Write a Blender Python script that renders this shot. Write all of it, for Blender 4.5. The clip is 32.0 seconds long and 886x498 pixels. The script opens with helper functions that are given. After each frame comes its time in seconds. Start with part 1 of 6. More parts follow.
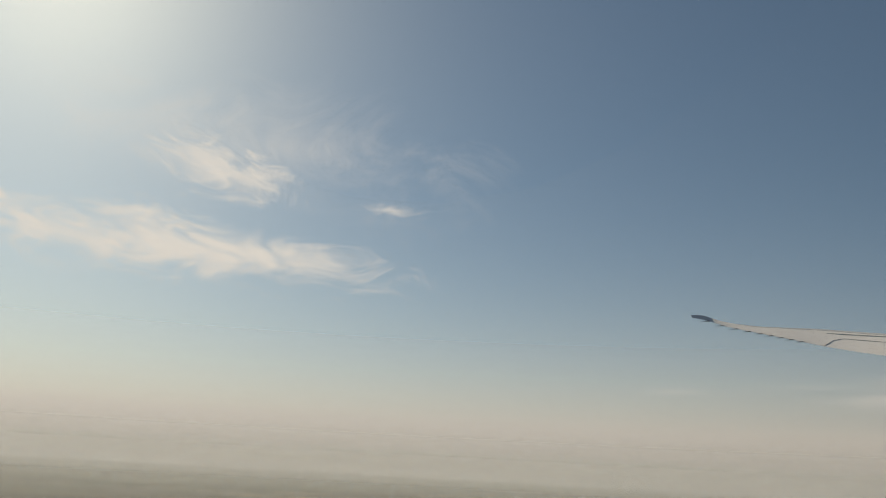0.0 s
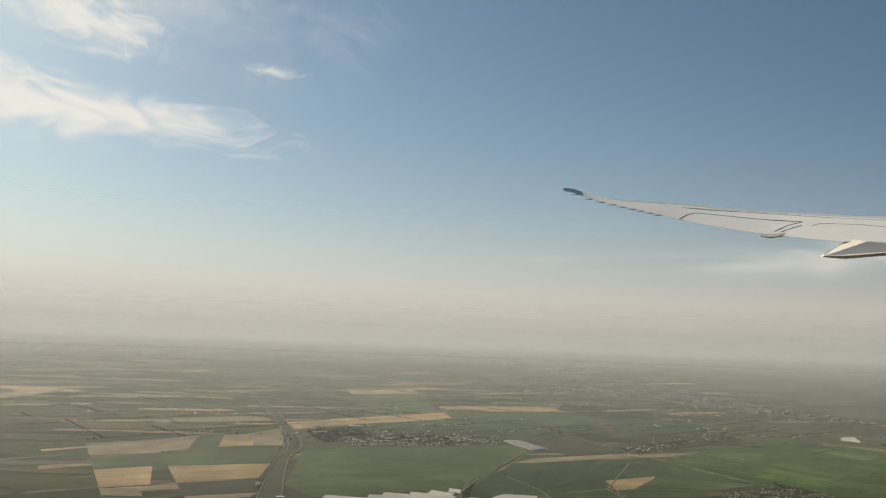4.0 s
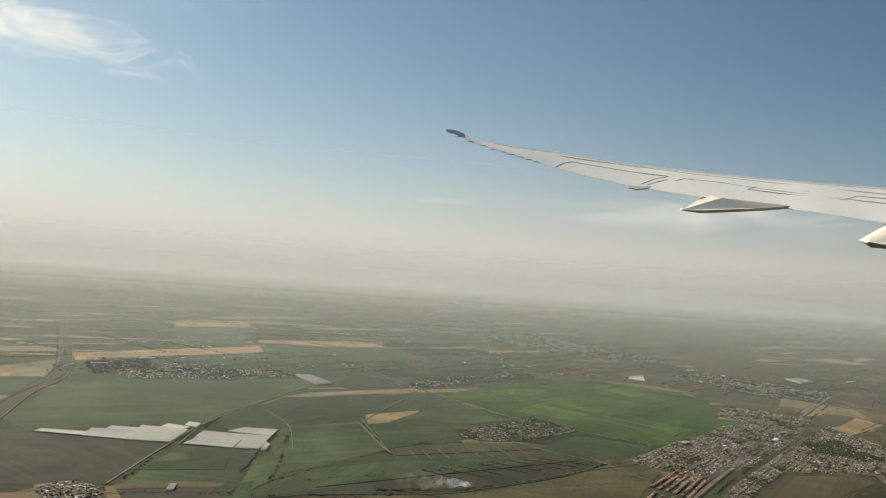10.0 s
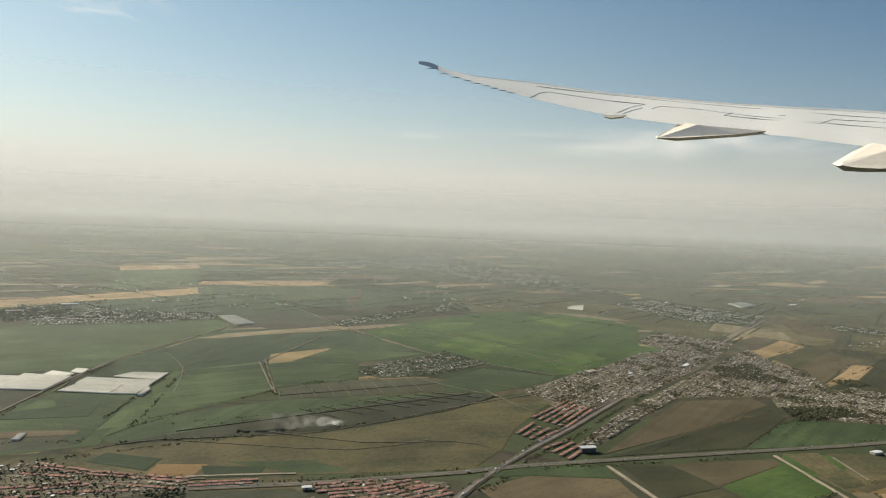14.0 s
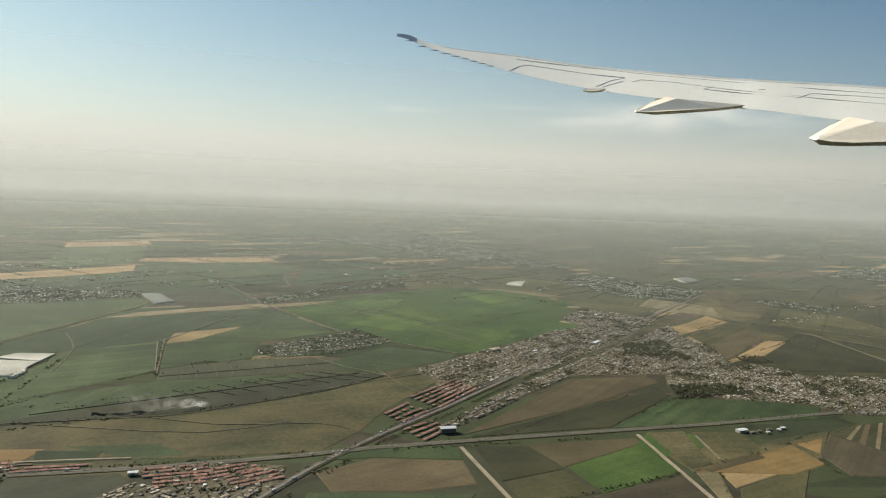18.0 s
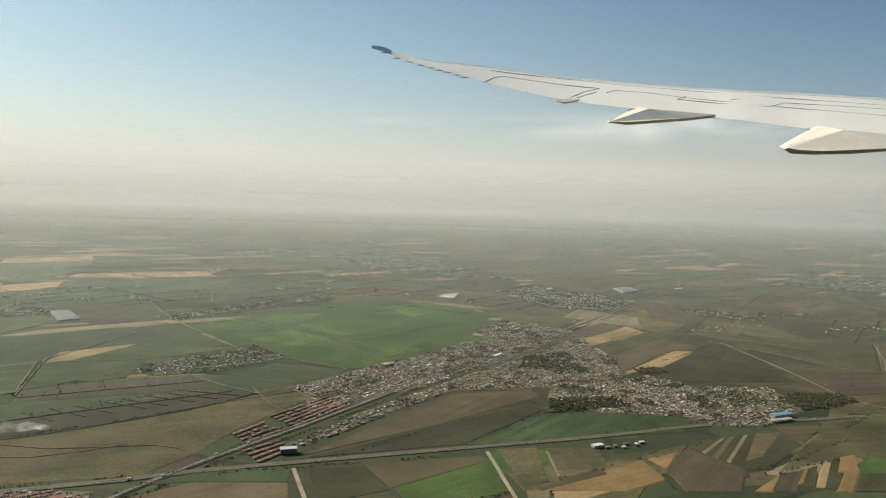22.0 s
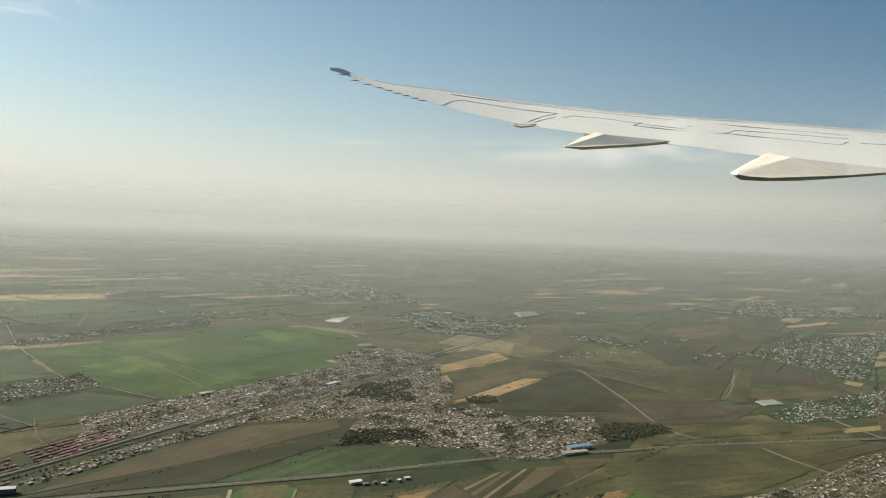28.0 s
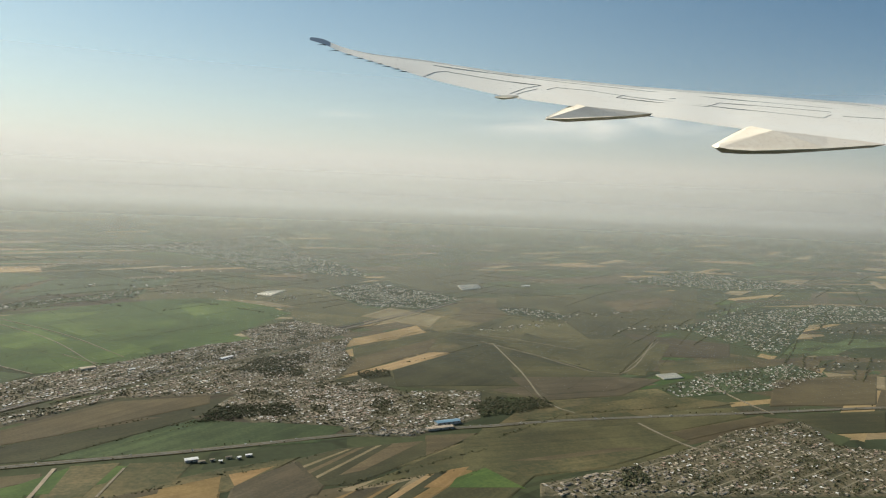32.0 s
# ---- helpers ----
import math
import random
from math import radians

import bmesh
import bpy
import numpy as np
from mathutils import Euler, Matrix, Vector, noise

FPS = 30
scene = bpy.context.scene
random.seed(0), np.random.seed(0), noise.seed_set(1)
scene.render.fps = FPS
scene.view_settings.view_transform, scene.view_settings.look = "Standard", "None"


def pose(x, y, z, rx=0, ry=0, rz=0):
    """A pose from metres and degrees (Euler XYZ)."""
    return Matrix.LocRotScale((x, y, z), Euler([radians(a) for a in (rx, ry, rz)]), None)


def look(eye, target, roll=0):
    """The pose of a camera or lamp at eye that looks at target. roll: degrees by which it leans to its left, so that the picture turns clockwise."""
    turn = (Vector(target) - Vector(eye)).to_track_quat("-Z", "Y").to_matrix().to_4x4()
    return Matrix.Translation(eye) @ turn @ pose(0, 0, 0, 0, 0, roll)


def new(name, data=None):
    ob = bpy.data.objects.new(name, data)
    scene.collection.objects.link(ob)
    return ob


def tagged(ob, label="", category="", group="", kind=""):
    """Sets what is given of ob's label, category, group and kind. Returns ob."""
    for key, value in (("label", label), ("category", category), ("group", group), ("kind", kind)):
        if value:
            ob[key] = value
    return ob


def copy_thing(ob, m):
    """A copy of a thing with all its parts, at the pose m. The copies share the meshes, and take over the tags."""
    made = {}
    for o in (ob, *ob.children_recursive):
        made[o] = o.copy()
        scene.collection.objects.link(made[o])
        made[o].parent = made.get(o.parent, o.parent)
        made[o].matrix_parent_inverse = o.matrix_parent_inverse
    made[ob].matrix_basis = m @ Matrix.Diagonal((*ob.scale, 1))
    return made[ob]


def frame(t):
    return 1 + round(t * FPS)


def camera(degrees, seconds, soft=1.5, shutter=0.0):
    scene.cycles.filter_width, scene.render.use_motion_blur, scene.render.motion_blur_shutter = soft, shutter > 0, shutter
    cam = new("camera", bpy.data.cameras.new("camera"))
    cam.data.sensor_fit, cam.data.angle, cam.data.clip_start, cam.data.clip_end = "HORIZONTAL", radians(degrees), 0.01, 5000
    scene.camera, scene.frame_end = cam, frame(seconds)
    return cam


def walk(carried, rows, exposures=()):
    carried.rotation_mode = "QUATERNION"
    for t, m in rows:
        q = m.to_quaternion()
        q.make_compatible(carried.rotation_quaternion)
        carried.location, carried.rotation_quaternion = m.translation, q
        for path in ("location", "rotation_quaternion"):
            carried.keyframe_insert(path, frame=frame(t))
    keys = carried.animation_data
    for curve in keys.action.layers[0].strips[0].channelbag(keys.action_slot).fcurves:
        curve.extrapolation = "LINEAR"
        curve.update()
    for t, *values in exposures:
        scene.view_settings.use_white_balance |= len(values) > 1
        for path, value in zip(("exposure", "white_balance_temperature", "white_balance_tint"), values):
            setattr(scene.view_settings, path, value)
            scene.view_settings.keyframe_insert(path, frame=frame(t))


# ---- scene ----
cam = camera(63.85, 32.0, soft=1.15)
PATH = [
    (0, (15.10, 24.33, 48.92), (9.882, 71.787, 63.782), 3.14),
    (0.5, (18.50, 24.39, 49.76), (14.249, 72.556, 62.495), 3.22),
    (1, (21.90, 24.45, 50.60), (18.803, 72.766, 63.093), 2.60),
    (1.5, (25.31, 24.51, 51.42), (23.256, 73.122, 62.921), 2.47),
    (2, (28.75, 24.55, 52.22), (27.813, 73.578, 62.002), 2.12),
    (2.5, (32.23, 24.59, 52.98), (32.591, 73.906, 61.189), 2.21),
    (3, (35.76, 24.63, 53.70), (37.327, 74.067, 60.989), 2.10),
    (3.5, (39.33, 24.63, 54.31), (41.899, 74.087, 61.177), 1.88),
    (5.5, (54.43, 24.31, 55.55), (59.102, 73.897, 59.946), 3.55),
    (6, (58.63, 24.59, 55.59), (64.485, 74.059, 59.940), 3.40),
    (6.5, (62.93, 24.99, 55.52), (69.757, 74.351, 59.601), 3.35),
    (7, (67.26, 25.48, 55.57), (74.872, 74.785, 58.904), 3.06),
    (7.5, (71.64, 25.94, 55.81), (79.990, 75.149, 58.770), 3.29),
    (8, (75.96, 26.24, 56.11), (85.427, 75.133, 60.560), 3.47),
    (8.5, (80.15, 26.20, 56.24), (90.793, 74.730, 61.872), 3.58),
    (9, (84.21, 25.81, 56.09), (95.316, 74.235, 61.737), 2.43),
    (9.5, (88.20, 25.42, 55.92), (99.173, 74.041, 59.900), 3.24),
    (10, (92.16, 25.21, 55.91), (103.236, 73.906, 58.287), 4.07),
    (10.5, (96.16, 25.11, 56.06), (107.607, 73.763, 57.273), 3.63),
    (11, (100.26, 25.11, 56.24), (111.814, 73.756, 56.281), 4.02),
    (11.5, (104.46, 25.21, 56.43), (116.114, 73.821, 55.181), 3.81),
    (12, (108.76, 25.43, 56.64), (120.529, 73.979, 54.508), 3.90),
    (12.5, (113.17, 25.70, 56.87), (124.788, 74.253, 54.050), 5.63),
    (13, (117.49, 25.91, 57.04), (129.464, 74.381, 54.338), 5.13),
    (13.5, (121.64, 25.94, 57.12), (133.942, 74.360, 55.089), 3.01),
    (15.5, (137.13, 24.32, 57.54), (149.634, 72.674, 55.126), 1.96),
    (16, (141.25, 23.71, 57.81), (153.431, 72.034, 53.730), 2.17),
    (16.5, (145.30, 23.24, 58.33), (157.221, 71.419, 52.259), 2.06),
    (17, (149.25, 22.72, 58.83), (161.748, 70.929, 54.349), 2.53),
    (17.5, (153.25, 22.03, 59.15), (166.389, 70.116, 55.306), 2.30),
    (18, (157.31, 21.28, 59.43), (170.729, 69.287, 55.577), 2.32),
    (18.5, (161.46, 20.49, 59.73), (175.112, 68.436, 55.892), 2.26),
    (19, (165.68, 19.71, 60.00), (179.435, 67.618, 56.100), 2.13),
    (19.5, (170.02, 18.98, 60.21), (183.884, 66.864, 56.327), 2.08),
    (20, (174.41, 18.36, 60.33), (188.371, 66.222, 56.535), 1.90),
    (20.5, (178.89, 17.81, 60.44), (192.956, 65.647, 56.770), 1.92),
    (21, (183.39, 17.16, 60.61), (197.625, 64.971, 57.198), 1.92),
    (21.5, (187.86, 16.44, 60.83), (202.225, 64.222, 57.619), 1.84),
    (22, (192.30, 15.62, 61.10), (206.786, 63.381, 58.055), 1.81),
    (22.5, (196.68, 14.78, 61.33), (211.320, 62.500, 58.453), 1.78),
    (23, (201.02, 13.99, 61.55), (215.839, 61.664, 58.798), 1.88),
    (23.5, (205.43, 13.21, 61.84), (220.443, 60.833, 59.234), 1.97),
    (24, (209.79, 12.39, 62.11), (225.069, 59.940, 59.769), 2.12),
    (24.5, (214.09, 11.60, 62.33), (229.723, 59.050, 60.436), 2.22),
    (25, (218.46, 10.79, 62.50), (234.243, 58.198, 60.630), 2.28),
    (25.5, (222.88, 10.02, 62.67), (238.773, 57.390, 60.806), 2.27),
    (27.5, (240.71, 7.42, 63.24), (257.134, 54.622, 61.830), 2.34),
    (28, (245.20, 6.81, 63.39), (261.746, 53.967, 61.988), 2.29),
    (28.5, (249.65, 6.17, 63.50), (266.350, 53.282, 62.092), 2.36),
    (29, (254.10, 5.52, 63.62), (270.976, 52.566, 62.242), 2.40),
    (29.5, (258.54, 4.71, 63.75), (275.618, 51.690, 62.528), 2.29),
    (30, (263.04, 3.85, 63.89), (280.254, 50.779, 62.611), 2.32),
    (30.5, (267.48, 3.01, 63.98), (284.825, 49.887, 62.656), 2.40),
    (31, (272.00, 2.22, 64.04), (289.496, 49.037, 62.678), 2.45),
    (31.5, (276.54, 1.51, 64.05), (293.889, 48.332, 61.497), 2.41),
    (32, (281.15, 0.89, 64.14), (298.457, 47.690, 60.865), 2.36),
]
EXPOSURES = [(0.0, -0.46, 7250, 11), (1.5, -0.32, 7100, 10), (3.5, -0.18, 6950, 9), (7.0, -0.12, 6850, 8), (10.0, 0.02, 6850, 7), (13.0, 0.15, 6800, 7), (16.0, 0.17, 6800, 4), (32.0, 0.21, 6750, 4)]
walk(cam, [(t, look(eye, target, roll)) for t, eye, target, roll in PATH], EXPOSURES)

# ---- daylight: hazy sun ahead to the left, pale dusty sky with thin cirrus ----
SUN_EL, SUN_AZ = radians(36), radians(41)          # azimuth to the left of +y
SUN_DIR = Vector((-math.sin(SUN_AZ) * math.cos(SUN_EL), math.cos(SUN_AZ) * math.cos(SUN_EL), math.sin(SUN_EL)))
sun_data = bpy.data.lights.new("sun", "SUN")
sun_data.energy, sun_data.angle, sun_data.color = 5.0, radians(0.6), (1.0, 0.92, 0.81)
sun = new("sun", sun_data)
sun.matrix_world = look((0, 0, 2000), Vector((0, 0, 2000)) - SUN_DIR)

world = bpy.data.worlds.new("sky")
scene.world = world
world.use_nodes = True
wt = world.node_tree
wt.nodes.clear()


def nd(tree, kind, **sets):
    n = tree.nodes.new(kind)
    for k, v in sets.items():
        if k.startswith("i_"):
            n.inputs[int(k[2:])].default_value = v
        else:
            setattr(n, k, v)
    return n


def math_node(tree, op, a, b=None, c=None, clamp=False):
    n = nd(tree, "ShaderNodeMath", operation=op, use_clamp=clamp)
    for i, v in enumerate((a, b, c)):
        if v is None:
            continue
        if isinstance(v, (int, float)):
            n.inputs[i].default_value = v
        else:
            tree.links.new(v, n.inputs[i])
    return n.outputs[0]


def smooth(tree, v, lo, hi):
    n = nd(tree, "ShaderNodeMapRange", interpolation_type="SMOOTHSTEP")
    tree.links.new(v, n.inputs[0])
    n.inputs[1].default_value, n.inputs[2].default_value = lo, hi
    n.inputs[3].default_value, n.inputs[4].default_value = 0.0, 1.0
    return n.outputs[0]


sky = nd(wt, "ShaderNodeTexSky", sky_type="NISHITA", sun_disc=False, sun_elevation=SUN_EL, sun_rotation=-SUN_AZ,
         altitude=400.0, air_density=1.0, dust_density=1.0, ozone_density=0.2)
coord = nd(wt, "ShaderNodeTexCoord")
sep = nd(wt, "ShaderNodeSeparateXYZ")
wt.links.new(coord.outputs["Generated"], sep.inputs[0])
dx, dy, dz = sep.outputs
az = math_node(wt, "MULTIPLY", math_node(wt, "ARCTAN2", math_node(wt, "MULTIPLY", dx, -1.0), dy), 57.2958)
el = math_node(wt, "MULTIPLY", math_node(wt, "ARCSINE", dz), 57.2958)


def cloud(az0, el0, half_w, half_h, scale, stretch, lo, hi, seed, slope=0.0):
    """A wisp of cirrus about a place of the sky, in degrees: an oval that a drawn-out noise frays."""
    u = math_node(wt, "SUBTRACT", az, az0)
    v = math_node(wt, "SUBTRACT", math_node(wt, "SUBTRACT", el, el0), math_node(wt, "MULTIPLY", u, slope))
    p = nd(wt, "ShaderNodeCombineXYZ")
    wt.links.new(math_node(wt, "MULTIPLY", u, 1.0 / stretch), p.inputs[0])
    wt.links.new(v, p.inputs[1])
    p.inputs[2].default_value = seed
    n = nd(wt, "ShaderNodeTexNoise")
    n.inputs["Scale"].default_value, n.inputs["Detail"].default_value = scale, 7.0
    n.inputs["Roughness"].default_value, n.inputs["Distortion"].default_value = 0.64, 1.3
    wt.links.new(p.outputs[0], n.inputs["Vector"])
    a, b = math_node(wt, "DIVIDE", u, half_w), math_node(wt, "DIVIDE", v, half_h)
    r = math_node(wt, "SQRT", math_node(wt, "ADD", math_node(wt, "MULTIPLY", a, a), math_node(wt, "MULTIPLY", b, b)))
    inside = math_node(wt, "SUBTRACT", 1.0, r)
    return smooth(wt, math_node(wt, "ADD", n.outputs[0], math_node(wt, "MULTIPLY", inside, 0.42)), lo, hi)


veil = None
for args in ((27.0, 15.2, 17.0, 2.6, 0.42, 2.8, 0.49, 0.88, 1.0, 0.02), (29.5, 17.0, 9.5, 1.7, 0.5, 2.6, 0.54, 0.98, 3.0, 0.12), (25.5, 22.0, 9.0, 3.2, 0.5, 2.3, 0.52, 1.0, 4.0, 0.14),
             (42.0, 16.6, 7.0, 0.9, 0.5, 2.5, 0.52, 0.9, 6.0, 0.0), (10.9, 20.1, 3.4, 0.7, 0.8, 2.0, 0.50, 1.15, 9.0, 0.0),
             (-33.0, 6.4, 15.0, 2.2, 0.35, 4.0, 0.52, 1.15, 12.0, -0.03), (-13.0, 6.6, 6.0, 0.35, 0.6, 4.0, 0.54, 1.5, 15.0, 0.0), (-21.0, 7.0, 5.0, 0.3, 0.6, 4.0, 0.54, 1.5, 17.0, 0.0),
             (22.0, 24.0, 22.0, 7.0, 0.14, 1.6, 0.55, 1.5, 20.0, 0.0)):
    m = cloud(*args)
    veil = m if veil is None else math_node(wt, "MAXIMUM", veil, m)
mix = nd(wt, "ShaderNodeMix", data_type="RGBA")
wt.links.new(math_node(wt, "MULTIPLY", veil, 0.88), mix.inputs["Factor"])
clear = nd(wt, "ShaderNodeMix", data_type="RGBA", blend_type="MULTIPLY")
clear.inputs["Factor"].default_value, clear.inputs["B"].default_value = 1.0, (0.85, 1.02, 1.05, 1)
wt.links.new(sky.outputs[0], clear.inputs["A"])
# dust in the air brightens the sky about the sun; a quarter turn away from it the blue is deeper
facing = nd(wt, "ShaderNodeVectorMath", operation="DOT_PRODUCT")
facing.inputs[1].default_value = SUN_DIR
wt.links.new(coord.outputs["Generated"], facing.inputs[0])
deep = nd(wt, "ShaderNodeMix", data_type="RGBA", blend_type="MULTIPLY")
wt.links.new(smooth(wt, math_node(wt, "ABSOLUTE", math_node(wt, "ADD", facing.outputs["Value"], 0.05)), 0.64, 0.02), deep.inputs["Factor"])
deep.inputs["B"].default_value = (0.60, 0.73, 0.86, 1)
wt.links.new(clear.outputs["Result"], deep.inputs["A"])
wt.links.new(deep.outputs["Result"], mix.inputs["A"])
mix.inputs["B"].default_value = (12.2, 11.9, 11.4, 1)
bg = nd(wt, "ShaderNodeBackground")
bg.inputs["Strength"].default_value = 0.081
wt.links.new(mix.outputs["Result"], bg.inputs["Color"])
wt.links.new(bg.outputs[0], nd(wt, "ShaderNodeOutputWorld").inputs["Surface"])


# ---- materials ----
def surface(name, lo, hi, scale=0.2, fine=3.0, rough=0.9, metal=0.0, rows=0.0, tint=0.15, bump=0.3, spread=0.25, spec=0.25, level=0.87):
    """Two colours mixed by broad and fine noise, with optional sown rows across the local y axis and a tint of each object's own."""
    m = bpy.data.materials.new(name)
    m.use_nodes = True
    t = m.node_tree
    b = t.nodes["Principled BSDF"]
    b.inputs["Roughness"].default_value, b.inputs["Metallic"].default_value = rough, metal
    b.inputs["Specular IOR Level"].default_value = spec
    co = nd(t, "ShaderNodeTexCoord")
    info = nd(t, "ShaderNodeObjectInfo")
    shift = nd(t, "ShaderNodeVectorMath", operation="MULTIPLY_ADD")
    t.links.new(info.outputs["Random"], shift.inputs[0])
    shift.inputs[1].default_value = (97.0, 61.0, 13.0)
    t.links.new(co.outputs["Object"], shift.inputs[2])
    broad, grain = nd(t, "ShaderNodeTexNoise"), nd(t, "ShaderNodeTexNoise")
    for n, s, d in ((broad, scale, 5.0), (grain, fine, 4.0)):
        n.inputs["Scale"].default_value, n.inputs["Detail"].default_value = s, d
        n.inputs["Roughness"].default_value = 0.62
        t.links.new(shift.outputs[0], n.inputs["Vector"])
    f = math_node(t, "ADD", math_node(t, "MULTIPLY", broad.outputs[0], 0.52), math_node(t, "MULTIPLY", grain.outputs[0], 0.48))
    if rows:
        st = nd(t, "ShaderNodeVectorMath", operation="MULTIPLY")
        st.inputs[1].default_value = (0.012, rows, 1.0)
        t.links.new(shift.outputs[0], st.inputs[0])
        w = nd(t, "ShaderNodeTexNoise")
        w.inputs["Scale"].default_value, w.inputs["Detail"].default_value, w.inputs["Roughness"].default_value = 1.0, 5.0, 0.7
        t.links.new(st.outputs[0], w.inputs["Vector"])
        f = math_node(t, "ADD", math_node(t, "MULTIPLY", f, 0.66), math_node(t, "MULTIPLY", w.outputs[0], 0.34))
    f = smooth(t, f, 0.5 - spread / 2.4, 0.5 + spread / 2.4)
    value = math_node(t, "MULTIPLY_ADD", info.outputs["Random"], 2 * tint * level, (1.0 - tint) * level)
    if rows:
        # strips of one sowing each, some metres wide
        ax = nd(t, "ShaderNodeSeparateXYZ")
        t.links.new(shift.outputs[0], ax.inputs[0])
        strip = nd(t, "ShaderNodeTexWhiteNoise", noise_dimensions="1D")
        t.links.new(math_node(t, "FLOOR", math_node(t, "MULTIPLY_ADD", broad.outputs[0], 0.25, math_node(t, "MULTIPLY", ax.outputs[1], rows * 0.42))), strip.inputs["W"])
        value = math_node(t, "MULTIPLY", value, math_node(t, "MULTIPLY_ADD", math_node(t, "POWER", strip.outputs[0], 1.5), 0.20, 0.92))
        # damp and dry ground, in patches of many metres
        wet = nd(t, "ShaderNodeTexNoise")
        wet.inputs["Scale"].default_value, wet.inputs["Detail"].default_value, wet.inputs["Distortion"].default_value = 0.055, 5.0, 0.6
        t.links.new(shift.outputs[0], wet.inputs["Vector"])
        value = math_node(t, "MULTIPLY", value, math_node(t, "MULTIPLY_ADD", smooth(t, wet.outputs[0], 0.30, 0.70), 0.30, 0.85))
    cm = nd(t, "ShaderNodeMix", data_type="RGBA")
    t.links.new(f, cm.inputs["Factor"])
    cm.inputs["A"].default_value, cm.inputs["B"].default_value = (*lo, 1), (*hi, 1)
    hue = nd(t, "ShaderNodeHueSaturation")
    t.links.new(cm.outputs["Result"], hue.inputs["Color"])
    t.links.new(value, hue.inputs["Value"])
    t.links.new(math_node(t, "MULTIPLY_ADD", info.outputs["Random"], -0.014, 0.507), hue.inputs["Hue"])
    t.links.new(hue.outputs[0], b.inputs["Base Color"])
    if bump:
        bp = nd(t, "ShaderNodeBump")
        bp.inputs["Strength"].default_value, bp.inputs["Distance"].default_value = bump, 0.1
        t.links.new(grain.outputs[0], bp.inputs["Height"])
        t.links.new(bp.outputs[0], b.inputs["Normal"])
    return m


def islands(name, stops, rough=0.8, spec=0.3):
    """One of several colours for each separate piece of a joined mesh."""
    m = bpy.data.materials.new(name)
    m.use_nodes = True
    t = m.node_tree
    b = t.nodes["Principled BSDF"]
    b.inputs["Roughness"].default_value = rough
    b.inputs["Specular IOR Level"].default_value = spec
    geo, ramp = nd(t, "ShaderNodeNewGeometry"), nd(t, "ShaderNodeValToRGB")
    ramp.color_ramp.interpolation = "CONSTANT"
    for i, c in enumerate(stops):
        e = ramp.color_ramp.elements[i] if i < 2 else ramp.color_ramp.elements.new(0.0)
        e.color = (*c, 1)
    for i, e in enumerate(ramp.color_ramp.elements):
        e.position = i / len(stops)
    t.links.new(geo.outputs["Random Per Island"], ramp.inputs[0])
    co, n = nd(t, "ShaderNodeTexCoord"), nd(t, "ShaderNodeTexNoise")
    n.inputs["Scale"].default_value, n.inputs["Detail"].default_value = 4.0, 4.0
    t.links.new(co.outputs["Object"], n.inputs["Vector"])
    hue = nd(t, "ShaderNodeHueSaturation")
    t.links.new(ramp.outputs[0], hue.inputs["Color"])
    t.links.new(math_node(t, "MULTIPLY_ADD", n.outputs[0], 0.8, 0.47), hue.inputs["Value"])
    t.links.new(hue.outputs[0], b.inputs["Base Color"])
    return m


